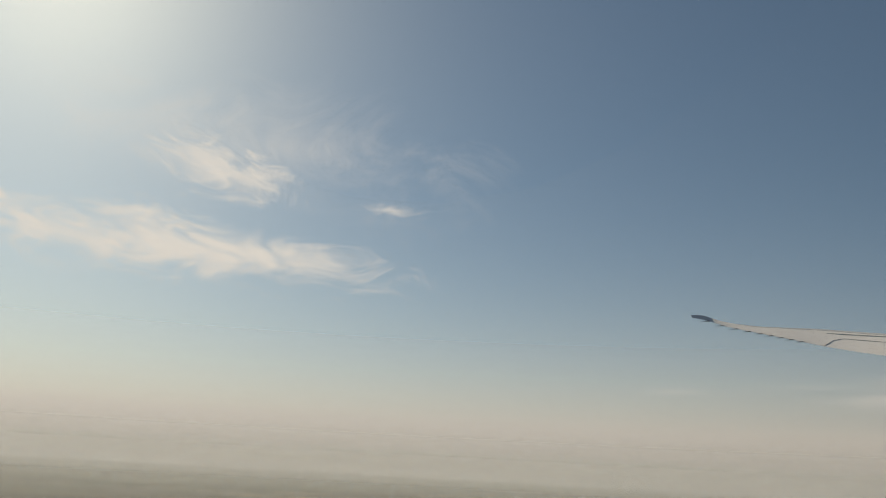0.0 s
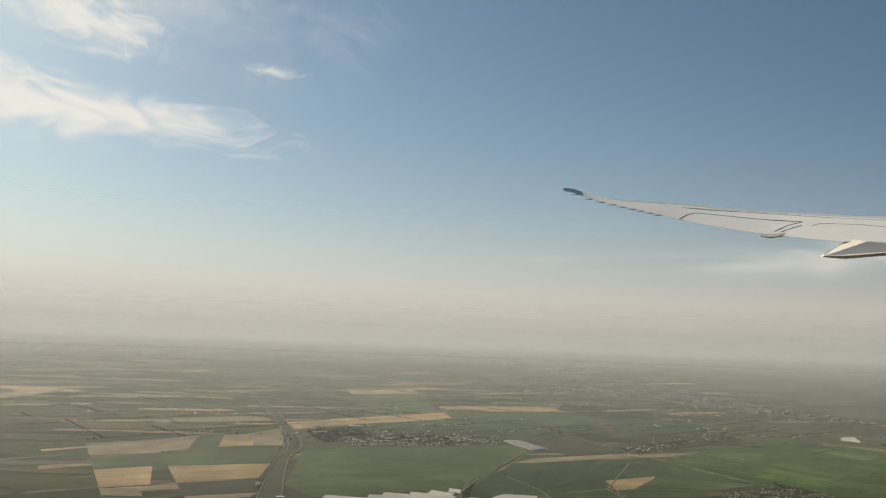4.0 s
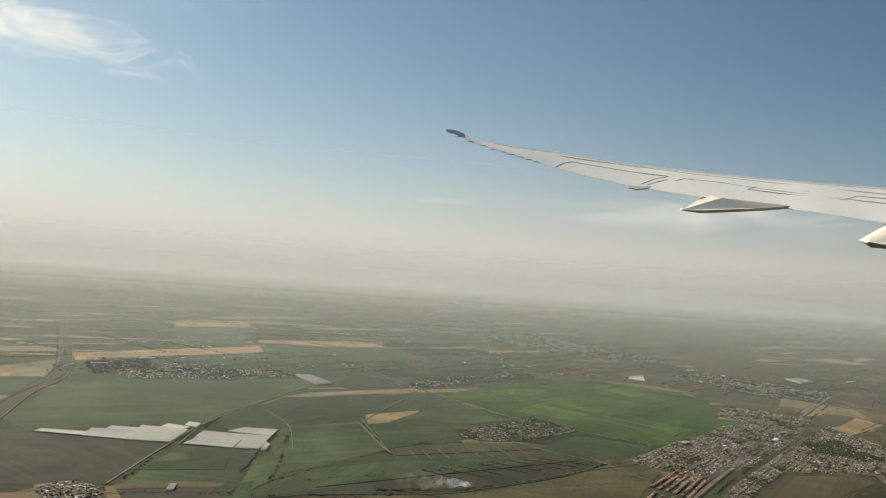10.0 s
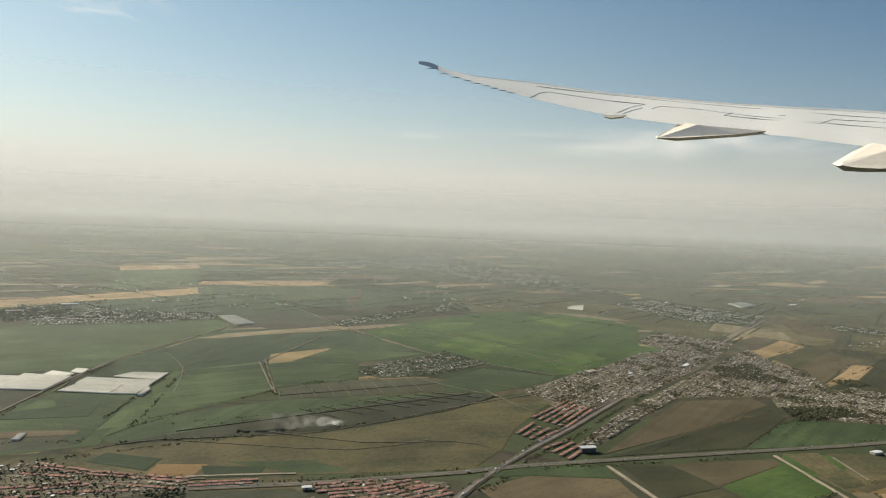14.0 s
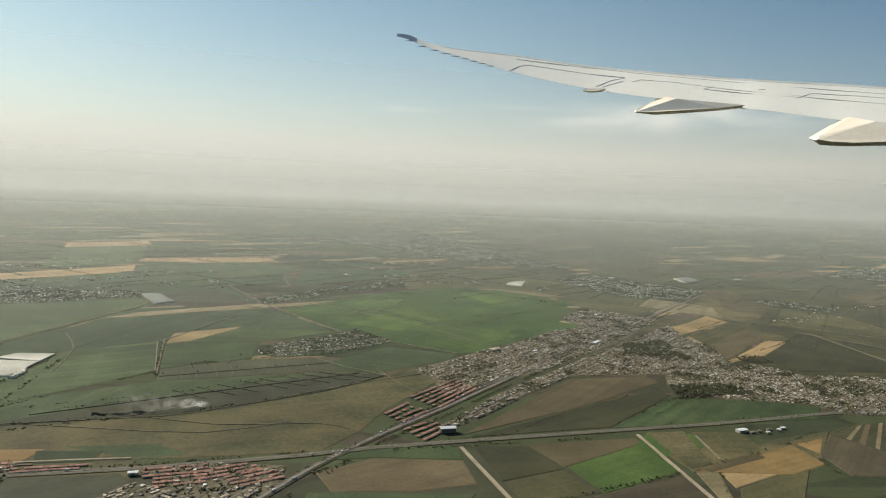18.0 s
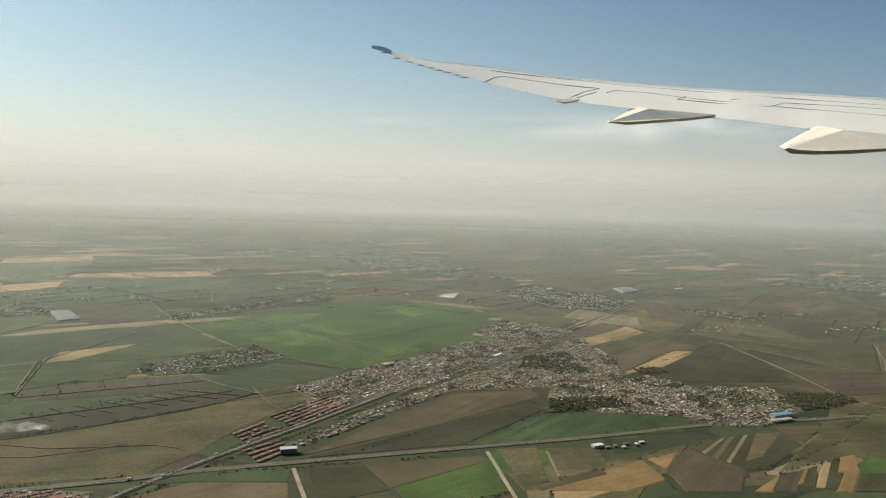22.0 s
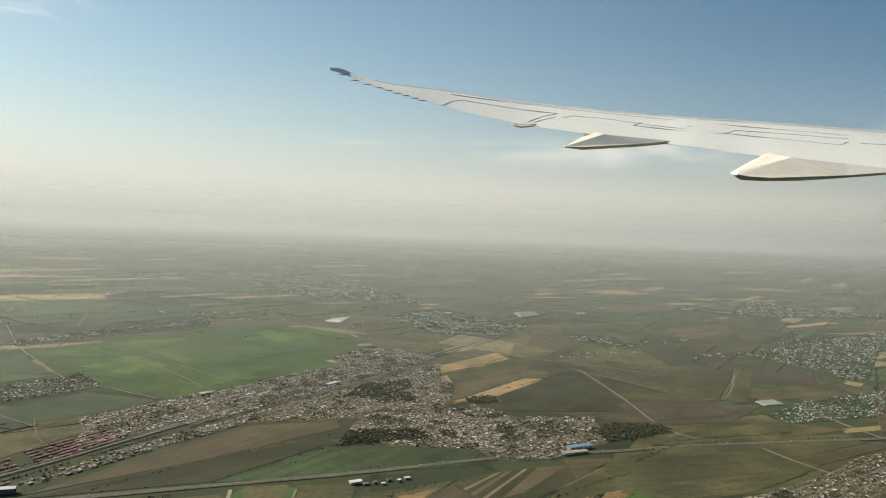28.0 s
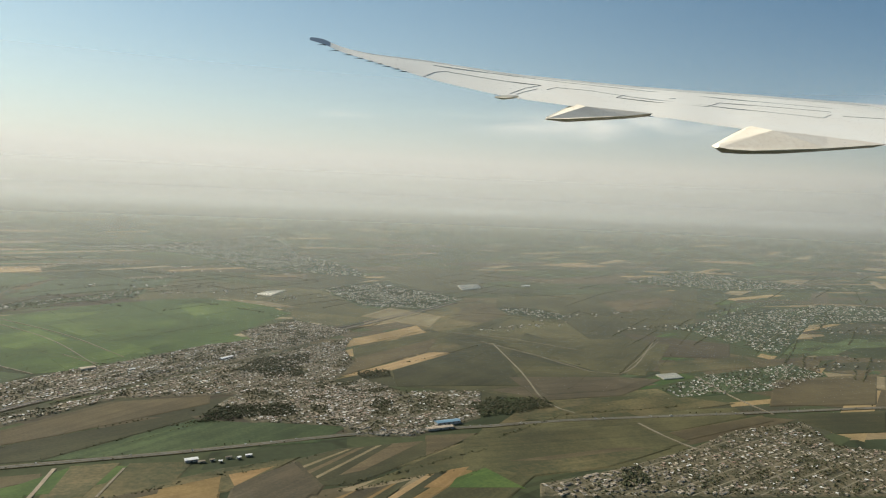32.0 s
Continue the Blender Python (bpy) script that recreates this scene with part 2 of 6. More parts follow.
MAT = {
    "green": surface("field_green", (0.042, 0.063, 0.024), (0.080, 0.108, 0.042), 0.06, 1.2, rows=0.35, tint=0.2),
    "darkgreen": surface("field_dark_green", (0.034, 0.051, 0.023), (0.060, 0.082, 0.035), 0.07, 1.2, rows=0.35, tint=0.2),
    "bright": surface("field_fresh_green", (0.048, 0.086, 0.020), (0.082, 0.122, 0.030), 0.05, 1.0, rows=0.25, tint=0.2),
    "lime": surface("field_lime_green", (0.062, 0.108, 0.022), (0.098, 0.142, 0.032), 0.05, 1.0, rows=0.25, tint=0.12),
    "plough": surface("field_ploughed", (0.058, 0.050, 0.030), (0.096, 0.078, 0.046), 0.07, 1.5, rows=0.45, tint=0.2),
    "brown": surface("field_brown", (0.084, 0.066, 0.036), (0.130, 0.102, 0.053), 0.07, 1.5, rows=0.4, tint=0.15),
    "tan": surface("field_dry_grass", (0.170, 0.138, 0.078), (0.270, 0.218, 0.125), 0.08, 1.5, rows=0.4, tint=0.15),
    "stubble": surface("field_stubble", (0.260, 0.180, 0.085), (0.370, 0.262, 0.130), 0.06, 1.5, rows=0.4, tint=0.1),
    "ochre": surface("field_ochre", (0.190, 0.120, 0.047), (0.270, 0.175, 0.074), 0.08, 1.5, rows=0.6, tint=0.1),
    # ploughed land and crops again, with the window's tint in their colour
    "fallow": surface("field_ploughed_green", (0.046, 0.050, 0.029), (0.076, 0.076, 0.043), 0.07, 1.3, rows=0.4, tint=0.2),
    "olive": surface("field_olive", (0.055, 0.055, 0.024), (0.100, 0.091, 0.040), 0.06, 1.2, rows=0.3, tint=0.2),
    "darkolive": surface("field_dark_olive", (0.041, 0.043, 0.020), (0.070, 0.066, 0.031), 0.06, 1.2, rows=0.3, tint=0.2),
    "meadow": surface("field_meadow", (0.058, 0.064, 0.028), (0.150, 0.118, 0.056), 0.05, 0.9, rows=0.12, tint=0.15),
    "highway": surface("asphalt_worn", (0.125, 0.118, 0.105), (0.185, 0.175, 0.155), 0.2, 2.0, tint=0.03),
    "rail": surface("rail_ballast", (0.17, 0.145, 0.115), (0.27, 0.235, 0.19), 0.3, 2.0, tint=0.03),
    "lane": surface("asphalt_lane", (0.09, 0.085, 0.08), (0.14, 0.13, 0.12), 0.3, 2.0, tint=0.03),
    "dirt": surface("dirt_road", (0.27, 0.22, 0.16), (0.40, 0.33, 0.24), 0.3, 2.0, tint=0.05),
    "track": surface("farm_track", (0.16, 0.14, 0.095), (0.26, 0.22, 0.155), 0.3, 2.0, tint=0.05),
    "verge": surface("roadside_verge", (0.095, 0.082, 0.046), (0.165, 0.135, 0.078), 0.2, 1.5, tint=0.08),
    "yard": surface("village_yards", (0.062, 0.062, 0.035), (0.160, 0.132, 0.082), 0.16, 1.1, tint=0.05),
    "foliage": islands("tree_foliage", [(0.066, 0.074, 0.033), (0.086, 0.090, 0.040), (0.104, 0.102, 0.050), (0.074, 0.080, 0.040), (0.120, 0.110, 0.056)], 0.85, 0.2),
    "bark": surface("tree_bark", (0.05, 0.04, 0.03), (0.11, 0.09, 0.07), 2.0, 9.0),
    "wall": islands("house_wall", [(0.525, 0.463, 0.35), (0.4, 0.338, 0.25), (0.65, 0.587, 0.475), (0.325, 0.263, 0.188), (0.475, 0.413, 0.3)]),
    "roof": islands("house_roof", [(0.38, 0.31, 0.22), (0.26, 0.21, 0.15), (0.52, 0.45, 0.34), (0.20, 0.16, 0.115), (0.86, 0.85, 0.82), (0.33, 0.25, 0.18), (0.17, 0.14, 0.10), (0.42, 0.34, 0.25), (0.66, 0.59, 0.47), (0.28, 0.22, 0.16), (0.39, 0.26, 0.19), (0.23, 0.19, 0.135), (0.31, 0.26, 0.19), (0.72, 0.70, 0.66)], 0.6, 0.4),
    "far_roof": islands("sheet_roof", [(0.72, 0.68, 0.60), (0.34, 0.29, 0.22), (0.85, 0.82, 0.76), (0.24, 0.20, 0.14), (0.55, 0.50, 0.41), (0.30, 0.25, 0.18)], 0.5, 0.5),
    "yard_foliage": islands("yard_tree_foliage", [(0.062, 0.070, 0.034), (0.080, 0.086, 0.042), (0.100, 0.098, 0.052), (0.070, 0.074, 0.040), (0.115, 0.104, 0.060)], 0.85, 0.2),
    "red_roof": surface("terrace_roof", (0.30, 0.155, 0.115), (0.48, 0.26, 0.195), 1.2, 5.0, tint=0.35),
    "film": surface("greenhouse_film", (0.66, 0.61, 0.49), (0.80, 0.745, 0.61), 0.3, 2.5, rough=0.45, tint=0.05),
    "white_roof": surface("white_sheet_roof", (0.74, 0.73, 0.70), (0.86, 0.85, 0.83), 0.4, 3.0, rough=0.4, tint=0.04),
    "shed_wall": surface("shed_wall", (0.35, 0.33, 0.30), (0.52, 0.49, 0.44), 0.4, 3.0, tint=0.1),
    "blue_roof": surface("blue_sheet_roof", (0.16, 0.27, 0.37), (0.24, 0.36, 0.46), 0.4, 3.0, rough=0.5, tint=0.03),
    "wing_white": surface("wing_paint", (0.94, 0.89, 0.79), (0.96, 0.925, 0.84), 0.004, 0.05, rough=0.62, spec=0.12, tint=0.02, bump=0.0, level=1.0),
    "wing_grey": surface("wing_grey_paint", (0.74, 0.71, 0.65), (0.80, 0.77, 0.71), 0.006, 0.06, rough=0.5, tint=0.03, bump=0.0, level=1.0),
    "wing_fairing": surface("fairing_paint", (0.82, 0.73, 0.59), (0.90, 0.82, 0.69), 0.006, 0.06, rough=0.5, tint=0.03, bump=0.0, level=1.0),
    "wing_seam": surface("wing_seam", (0.36, 0.32, 0.27), (0.48, 0.43, 0.37), 0.01, 0.08, rough=0.6, tint=0.03, bump=0.0, level=1.0),
    "wing_dark": surface("wing_seal", (0.05, 0.05, 0.055), (0.09, 0.09, 0.095), 0.01, 0.08, rough=0.5, tint=0.03, bump=0.0, level=1.0),
    "wing_metal": surface("wing_tip_metal", (0.16, 0.18, 0.21), (0.26, 0.28, 0.31), 0.01, 0.08, rough=0.35, metal=0.7, tint=0.03, bump=0.0, level=1.0),
}


def patchwork():
    """The plain: uneven plots of many crops, with grain and dry patches."""
    m = bpy.data.materials.new("farmland_plain")
    m.use_nodes = True
    t = m.node_tree
    b = t.nodes["Principled BSDF"]
    b.inputs["Roughness"].default_value = 0.95
    b.inputs["Specular IOR Level"].default_value = 0.15
    co = nd(t, "ShaderNodeTexCoord")
    mp = nd(t, "ShaderNodeMapping")
    mp.inputs["Rotation"].default_value = (0, 0, radians(-38))
    mp.inputs["Scale"].default_value = (0.0135, 0.024, 1.0)
    t.links.new(co.outputs["Object"], mp.inputs[0])
    v = nd(t, "ShaderNodeTexVoronoi", voronoi_dimensions="2D", distance="CHEBYCHEV")
    v.inputs["Scale"].default_value, v.inputs["Randomness"].default_value = 1.0, 0.62
    t.links.new(mp.outputs[0], v.inputs["Vector"])
    mp2 = nd(t, "ShaderNodeMapping")
    mp2.inputs["Rotation"].default_value, mp2.inputs["Scale"].default_value = (0, 0, radians(-38)), (0.016, 0.11, 1.0)
    t.links.new(co.outputs["Object"], mp2.inputs[0])
    v2 = nd(t, "ShaderNodeTexVoronoi", voronoi_dimensions="2D", distance="CHEBYCHEV")
    v2.inputs["Scale"].default_value, v2.inputs["Randomness"].default_value = 1.0, 0.8
    t.links.new(mp2.outputs[0], v2.inputs["Vector"])
    sp, sp2 = nd(t, "ShaderNodeSeparateColor"), nd(t, "ShaderNodeSeparateColor")
    t.links.new(v.outputs["Color"], sp.inputs[0])
    t.links.new(v2.outputs["Color"], sp2.inputs[0])
    edge = nd(t, "ShaderNodeTexVoronoi", voronoi_dimensions="2D", feature="DISTANCE_TO_EDGE")
    edge.inputs["Scale"].default_value, edge.inputs["Randomness"].default_value = 1.0, 0.62
    t.links.new(mp.outputs[0], edge.inputs["Vector"])
    ramp = nd(t, "ShaderNodeValToRGB")
    ramp.color_ramp.interpolation = "CONSTANT"
    for i, (pos, c) in enumerate(((0.0, (0.046, 0.056, 0.029)), (0.24, (0.064, 0.074, 0.036)), (0.46, (0.076, 0.064, 0.044)), (0.58, (0.070, 0.082, 0.040)),
                                  (0.70, (0.066, 0.066, 0.040)), (0.86, (0.110, 0.090, 0.054)), (0.965, (0.230, 0.170, 0.095)))):
        e = ramp.color_ramp.elements[i] if i < 2 else ramp.color_ramp.elements.new(pos)
        e.position, e.color = pos, (*c, 1)
    pick = math_node(t, "FRACT", math_node(t, "ADD", math_node(t, "MULTIPLY", sp.outputs[0], 0.999), math_node(t, "MULTIPLY", math_node(t, "GREATER_THAN", sp.outputs[1], 0.45), math_node(t, "MULTIPLY", sp2.outputs[0], 0.55))))
    t.links.new(pick, ramp.inputs[0])
    n, n2 = nd(t, "ShaderNodeTexNoise"), nd(t, "ShaderNodeTexNoise")
    for k, s in ((n, 0.03), (n2, 0.5)):
        k.inputs["Scale"].default_value, k.inputs["Detail"].default_value = s, 6.0
        t.links.new(co.outputs["Object"], k.inputs["Vector"])
    hue = nd(t, "ShaderNodeHueSaturation")
    t.links.new(ramp.outputs[0], hue.inputs["Color"])
    val = math_node(t, "ADD", math_node(t, "MULTIPLY", n.outputs[0], 0.8), math_node(t, "MULTIPLY", n2.outputs[0], 0.6))
    hedge = math_node(t, "MULTIPLY_ADD", smooth(t, edge.outputs["Distance"], 0.008, 0.03), 0.25, 0.75)
    t.links.new(math_node(t, "MULTIPLY", math_node(t, "ADD", math_node(t, "MULTIPLY", val, 0.87), 0.26), hedge), hue.inputs["Value"])
    t.links.new(hue.outputs[0], b.inputs["Base Color"])
    return m


MAT["plain"] = patchwork()


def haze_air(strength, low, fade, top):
    """A sheet standing in for dusty haze: it lets most light through and scatters some of the sun's. It thins out
    upwards from fade to top.
    """
    m = bpy.data.materials.new("haze_sheet")
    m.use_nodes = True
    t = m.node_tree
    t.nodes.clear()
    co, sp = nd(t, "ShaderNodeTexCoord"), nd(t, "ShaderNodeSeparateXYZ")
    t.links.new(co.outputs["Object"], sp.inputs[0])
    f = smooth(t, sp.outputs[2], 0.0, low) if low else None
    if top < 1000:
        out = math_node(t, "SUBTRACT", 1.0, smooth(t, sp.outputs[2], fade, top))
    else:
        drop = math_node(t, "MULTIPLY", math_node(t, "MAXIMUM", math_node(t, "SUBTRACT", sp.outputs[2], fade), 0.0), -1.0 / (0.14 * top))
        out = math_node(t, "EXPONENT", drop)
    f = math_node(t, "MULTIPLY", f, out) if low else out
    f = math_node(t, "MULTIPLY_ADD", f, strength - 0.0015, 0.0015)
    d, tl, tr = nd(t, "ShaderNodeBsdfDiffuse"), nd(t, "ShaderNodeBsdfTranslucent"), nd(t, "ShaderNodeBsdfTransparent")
    # farthest sheet paler: the glow above the horizon is put into its colour
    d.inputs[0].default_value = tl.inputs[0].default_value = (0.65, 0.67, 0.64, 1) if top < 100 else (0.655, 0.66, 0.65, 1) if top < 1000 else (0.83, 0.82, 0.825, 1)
    # normals bent so the sheets come out darker to the right
    geo, skewed = nd(t, "ShaderNodeNewGeometry"), nd(t, "ShaderNodeVectorMath", operation="MULTIPLY_ADD")
    t.links.new(geo.outputs["Normal"], skewed.inputs[0])
    skewed.inputs[1].default_value, skewed.inputs[2].default_value = (1.30, 1.30, 1.30), (0.20, -0.86, 0.0)
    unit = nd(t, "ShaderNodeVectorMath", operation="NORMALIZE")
    t.links.new(skewed.outputs[0], unit.inputs[0])
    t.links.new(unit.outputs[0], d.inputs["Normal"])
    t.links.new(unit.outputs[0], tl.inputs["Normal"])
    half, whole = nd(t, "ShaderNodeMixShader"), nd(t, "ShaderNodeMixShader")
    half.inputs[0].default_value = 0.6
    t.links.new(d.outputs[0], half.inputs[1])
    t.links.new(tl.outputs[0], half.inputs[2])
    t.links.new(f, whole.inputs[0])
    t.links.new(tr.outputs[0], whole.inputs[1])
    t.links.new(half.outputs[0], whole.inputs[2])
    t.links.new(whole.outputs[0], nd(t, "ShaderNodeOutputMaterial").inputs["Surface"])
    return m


# ---- helpers for building ----
def mesh_from(name, verts, faces, mats, slots=None, parent=None):
    me = bpy.data.meshes.new(name)
    me.from_pydata(verts, [], faces)
    for k in mats:
        me.materials.append(MAT[k] if isinstance(k, str) else k)
    if slots is not None:
        me.polygons.foreach_set("material_index", np.asarray(slots, dtype=np.int32))
    me.update()
    ob = new(name, me)
    ob.parent = parent
    return ob


def part(name, bm, material, parent, label=""):
    me = bpy.data.meshes.new(name)
    bm.to_mesh(me)
    bm.free()
    me.materials.append(MAT[material])
    ob = new(name, me)
    ob.parent = parent
    return tagged(ob, label) if label else ob


def box(bm, x0, x1, y0, y1, z0, z1):
    v = [bm.verts.new((x, y, z)) for z in (z0, z1) for x, y in ((x0, y0), (x1, y0), (x1, y1), (x0, y1))]
    for f in ((0, 3, 2, 1), (4, 5, 6, 7), (0, 1, 5, 4), (1, 2, 6, 5), (2, 3, 7, 6), (3, 0, 4, 7)):
        bm.faces.new([v[i] for i in f])


def slab(name, corners, z, thick, mat):
    """A flat plot of ground with a low sloping edge; its x axis runs along its first side."""
    o = Vector((*corners[0], 0))
    e = Vector((*corners[1], 0)) - o
    turn = math.atan2(e.y, e.x)
    m = Matrix.Translation((o.x, o.y, 0)) @ Matrix.Rotation(turn, 4, "Z")
    inv = m.inverted()
    pts = [inv @ Vector((x, y, 0)) for x, y in corners]
    n = len(pts)
    area = sum(pts[i].x * pts[(i + 1) % n].y - pts[(i + 1) % n].x * pts[i].y for i in range(n))
    foot = []
    for i in range(n):
        a, b = (pts[i] - pts[i - 1]).normalized(), (pts[(i + 1) % n] - pts[i]).normalized()
        out = (Vector((a.y, -a.x, 0)) + Vector((b.y, -b.x, 0))).normalized() * (4.0 * thick if area > 0 else -4.0 * thick)
        foot.append(pts[i] + out)
    verts = [(p.x, p.y, z - thick) for p in foot] + [(p.x, p.y, z) for p in pts]
    faces = [tuple(range(n, 2 * n))] + [(i, (i + 1) % n, n + (i + 1) % n, n + i) for i in range(n)]
    if area < 0:
        faces = [tuple(reversed(f)) for f in faces]
    ob = mesh_from(name, verts, faces, [mat])
    ob.matrix_world = m
    return ob


def inside(p, poly):
    x, y = p
    hit, j = False, len(poly) - 1
    for i in range(len(poly)):
        (xi, yi), (xj, yj) = poly[i], poly[j]
        if (yi > y) != (yj > y) and x < (xj - xi) * (y - yi) / (yj - yi) + xi:
            hit = not hit
        j = i
    return hit


# ---- the plain and the air over it ----
ground = mesh_from("ground", [(-7000, -5400, 0), (7000, -5400, 0), (7000, 5400, 0), (-7000, 5400, 0)], [(0, 1, 2, 3)], ["plain"])
tagged(ground, "wide flat farmland plain of muted green and brown plots", "ground", kind="structure")

# upright see-through sheets stand in for the haze
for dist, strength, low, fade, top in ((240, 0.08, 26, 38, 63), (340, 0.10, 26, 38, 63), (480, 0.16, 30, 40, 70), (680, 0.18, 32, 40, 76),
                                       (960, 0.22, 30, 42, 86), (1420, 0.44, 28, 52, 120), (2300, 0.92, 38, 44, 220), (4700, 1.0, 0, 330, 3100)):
    # farthest sheet runs on behind the camera, added to brighten faces turned that way
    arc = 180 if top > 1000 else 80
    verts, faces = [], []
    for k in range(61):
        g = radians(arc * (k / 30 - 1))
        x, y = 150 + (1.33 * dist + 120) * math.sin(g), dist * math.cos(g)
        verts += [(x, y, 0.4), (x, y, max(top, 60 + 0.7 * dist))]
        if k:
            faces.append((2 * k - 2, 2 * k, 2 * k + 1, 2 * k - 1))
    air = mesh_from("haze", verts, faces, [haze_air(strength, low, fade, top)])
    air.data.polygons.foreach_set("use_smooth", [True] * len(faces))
    tagged(air, "upright see-through sheet standing in for the pale haze", "haze", kind="structure")

EDGES = []
FIELD_Z = [0.02]
FIELD_LABEL = {"green": "dull green crop field on the flat plain", "darkgreen": "dark green crop field on the flat plain",
               "bright": "fresh green irrigated field on the flat plain", "lime": "light yellowish green plot within the irrigated fields",
               "plough": "dark grey-brown ploughed field on the plain", "brown": "brown bare earth field on the plain",
               "tan": "dry pale tan strip of harvested land", "stubble": "golden stubble field after the harvest",
               "ochre": "orange-ochre dry field beside the road", "fallow": "dark ploughed field with a greenish cast in its colour",
               "olive": "dull olive crop field on the flat plain", "darkolive": "dark olive crop field on the flat plain", "meadow": "olive and brown dry meadow with worn tracks"}


def field(kind, corners):
    FIELD_Z[0] += 0.0010
    mx, my = sum(c[0] for c in corners) / len(corners), sum(c[1] for c in corners) / len(corners)
    if mx > 330 or my < 150 or (mx > 203 and my < 215 and not 270 < mx < 310):        # east and south: browner crops, with the window's warm dimming put into the colour
        kind = {"green": "olive", "darkgreen": "darkolive"}.get(kind, kind)
    elif mx < 200:                  # west: the window's greener cast put into the colour of ploughed land
        kind = {"plough": "fallow"}.get(kind, kind)
    tagged(slab("field", corners, FIELD_Z[0], FIELD_Z[0] - 0.005, kind), FIELD_LABEL[kind], "field", "fields of the plain", "structure")
    EDGES.append(corners)


ROAD_LABEL = {"highway": "wide worn grey highway across the plain", "rail": "straight railway embankment with pale ballast", "lane": "narrow asphalt lane beside the railway",
              "dirt": "pale dusty dirt road between fields", "track": "thin pale farm track between plots"}
ROAD_NAME = {"highway": "road", "rail": "railway", "lane": "road", "dirt": "dirt_road", "track": "farm_track"}
ROAD_Z = [0.20]


def ribbon(pts, half, z0, z1, off=0.0):
    """A strip along a line of points, with low sides."""
    pts = [Vector((*p, 0)) for p in pts]
    rows = []
    for i, p in enumerate(pts):
        d = (pts[min(i + 1, len(pts) - 1)] - pts[max(i - 1, 0)]).normalized()
        n = Vector((-d.y, d.x, 0))
        rows.append([p + n * (off + s) for s in (-half, half)])
    verts, faces = [], []
    for a, b in rows:
        verts += [(a.x, a.y, z0), (a.x, a.y, z1), (b.x, b.y, z1), (b.x, b.y, z0)]
    for i in range(len(rows) - 1):
        k = 4 * i
        faces += [(k, k + 4, k + 5, k + 1), (k + 1, k + 5, k + 6, k + 2), (k + 2, k + 6, k + 7, k + 3)]
    return verts, faces


def bend(pts, step=12.0):
    """Points along a smooth line through the given ones."""
    out, p = [], [Vector(q) for q in pts]
    p = [2 * p[0] - p[1]] + p + [2 * p[-1] - p[-2]]
    for i in range(1, len(p) - 2):
        n = max(2, int((p[i + 1] - p[i]).length / step))
        for k in range(n):
            s = k / n
            out.append(0.5 * (2 * p[i] + (p[i + 1] - p[i - 1]) * s + (2 * p[i - 1] - 5 * p[i] + 4 * p[i + 1] - p[i + 2]) * s * s
                              + (3 * p[i] - p[i - 1] - 3 * p[i + 1] + p[i + 2]) * s ** 3))
    return [tuple(q) for q in out + [p[-2]]]


def road(kind, width, pts):
    ROAD_Z[0] += 0.002
    line = bend(pts)
    z = ROAD_Z[0]
    ob = mesh_from(ROAD_NAME[kind], *ribbon(line, width / 2, 0.0, z + (0.1 if kind == "rail" else 0.0)), [kind])
    tagged(ob, ROAD_LABEL[kind], "railway" if kind == "rail" else "road", kind="structure")
    if kind in ("highway", "rail"):
        for side in (-1, 1):
            v = mesh_from("verge", *ribbon(line, width * 0.16, 0.0, z - 0.02, side * width * 0.64), ["verge"], parent=ob)
    if kind == "highway":
        mesh_from("median_strip", *ribbon(line, 0.16, 0.0, z + 0.03), ["verge"], parent=ob)
    if kind == "rail":
        for side in (-0.45, 0.45):
            mesh_from("rail", *ribbon(line, 0.05, z + 0.09, z + 0.14, side), ["lane"], parent=ob)
    return ob


# ---- trees ----
def lump(seed, sub=1, masses=3):
    """A lumpy, gappy crown of two or three leaf masses, one unit high, standing on z = 0."""
    rnd = random.Random(seed)
    bm = bmesh.new()
    for k in range(masses):
        c = Vector((rnd.uniform(-0.22, 0.22), rnd.uniform(-0.22, 0.22), rnd.uniform(0.34, 0.72)))
        r = rnd.uniform(0.22, 0.34) * (1.0 if masses > 1 else 1.45)
        got = bmesh.ops.create_icosphere(bm, subdivisions=sub, radius=r)["verts"]
        for v in got:
            v.co *= 0.75 + 0.5 * noise.noise(v.co * 6 + Vector((seed, k, 0))) + rnd.uniform(-0.12, 0.12)
            v.co += c
            v.co.z = max(v.co.z, 0.04)
    vs = np.array([v.co[:] for v in bm.verts])
    fs = [tuple(v.index for v in f.verts) for f in bm.faces] if not bm.verts.index_update() else []
    bm.free()
    return vs, np.array(fs)


LUMPS = [lump(s) for s in range(6)]
SMALL = [lump(s + 20, 1, 1) for s in range(6)]


def scatter(name, spots, label, category, rnd, kind="stuff", shapes=None, leaf="foliage"):
    """Many crowns joined into one mesh; spots: x, y, height, width."""
    verts, faces, at = [], [], 0
    for x, y, h, w in spots:
        vs, fs = (shapes or LUMPS)[rnd.randrange(6)]
        a = rnd.uniform(0, 6.283)
        c, s = math.cos(a), math.sin(a)
        verts.append(np.c_[(vs[:, 0] * c - vs[:, 1] * s) * w + x, (vs[:, 0] * s + vs[:, 1] * c) * w + y, vs[:, 2] * h])
        faces.append(fs + at)
        at += len(vs)
    if not verts:
        return None
    ob = mesh_from(name, np.concatenate(verts).tolist(), np.concatenate(faces).tolist(), [leaf])
    return tagged(ob, label, category, kind=kind)


ROW_SEED = [0]


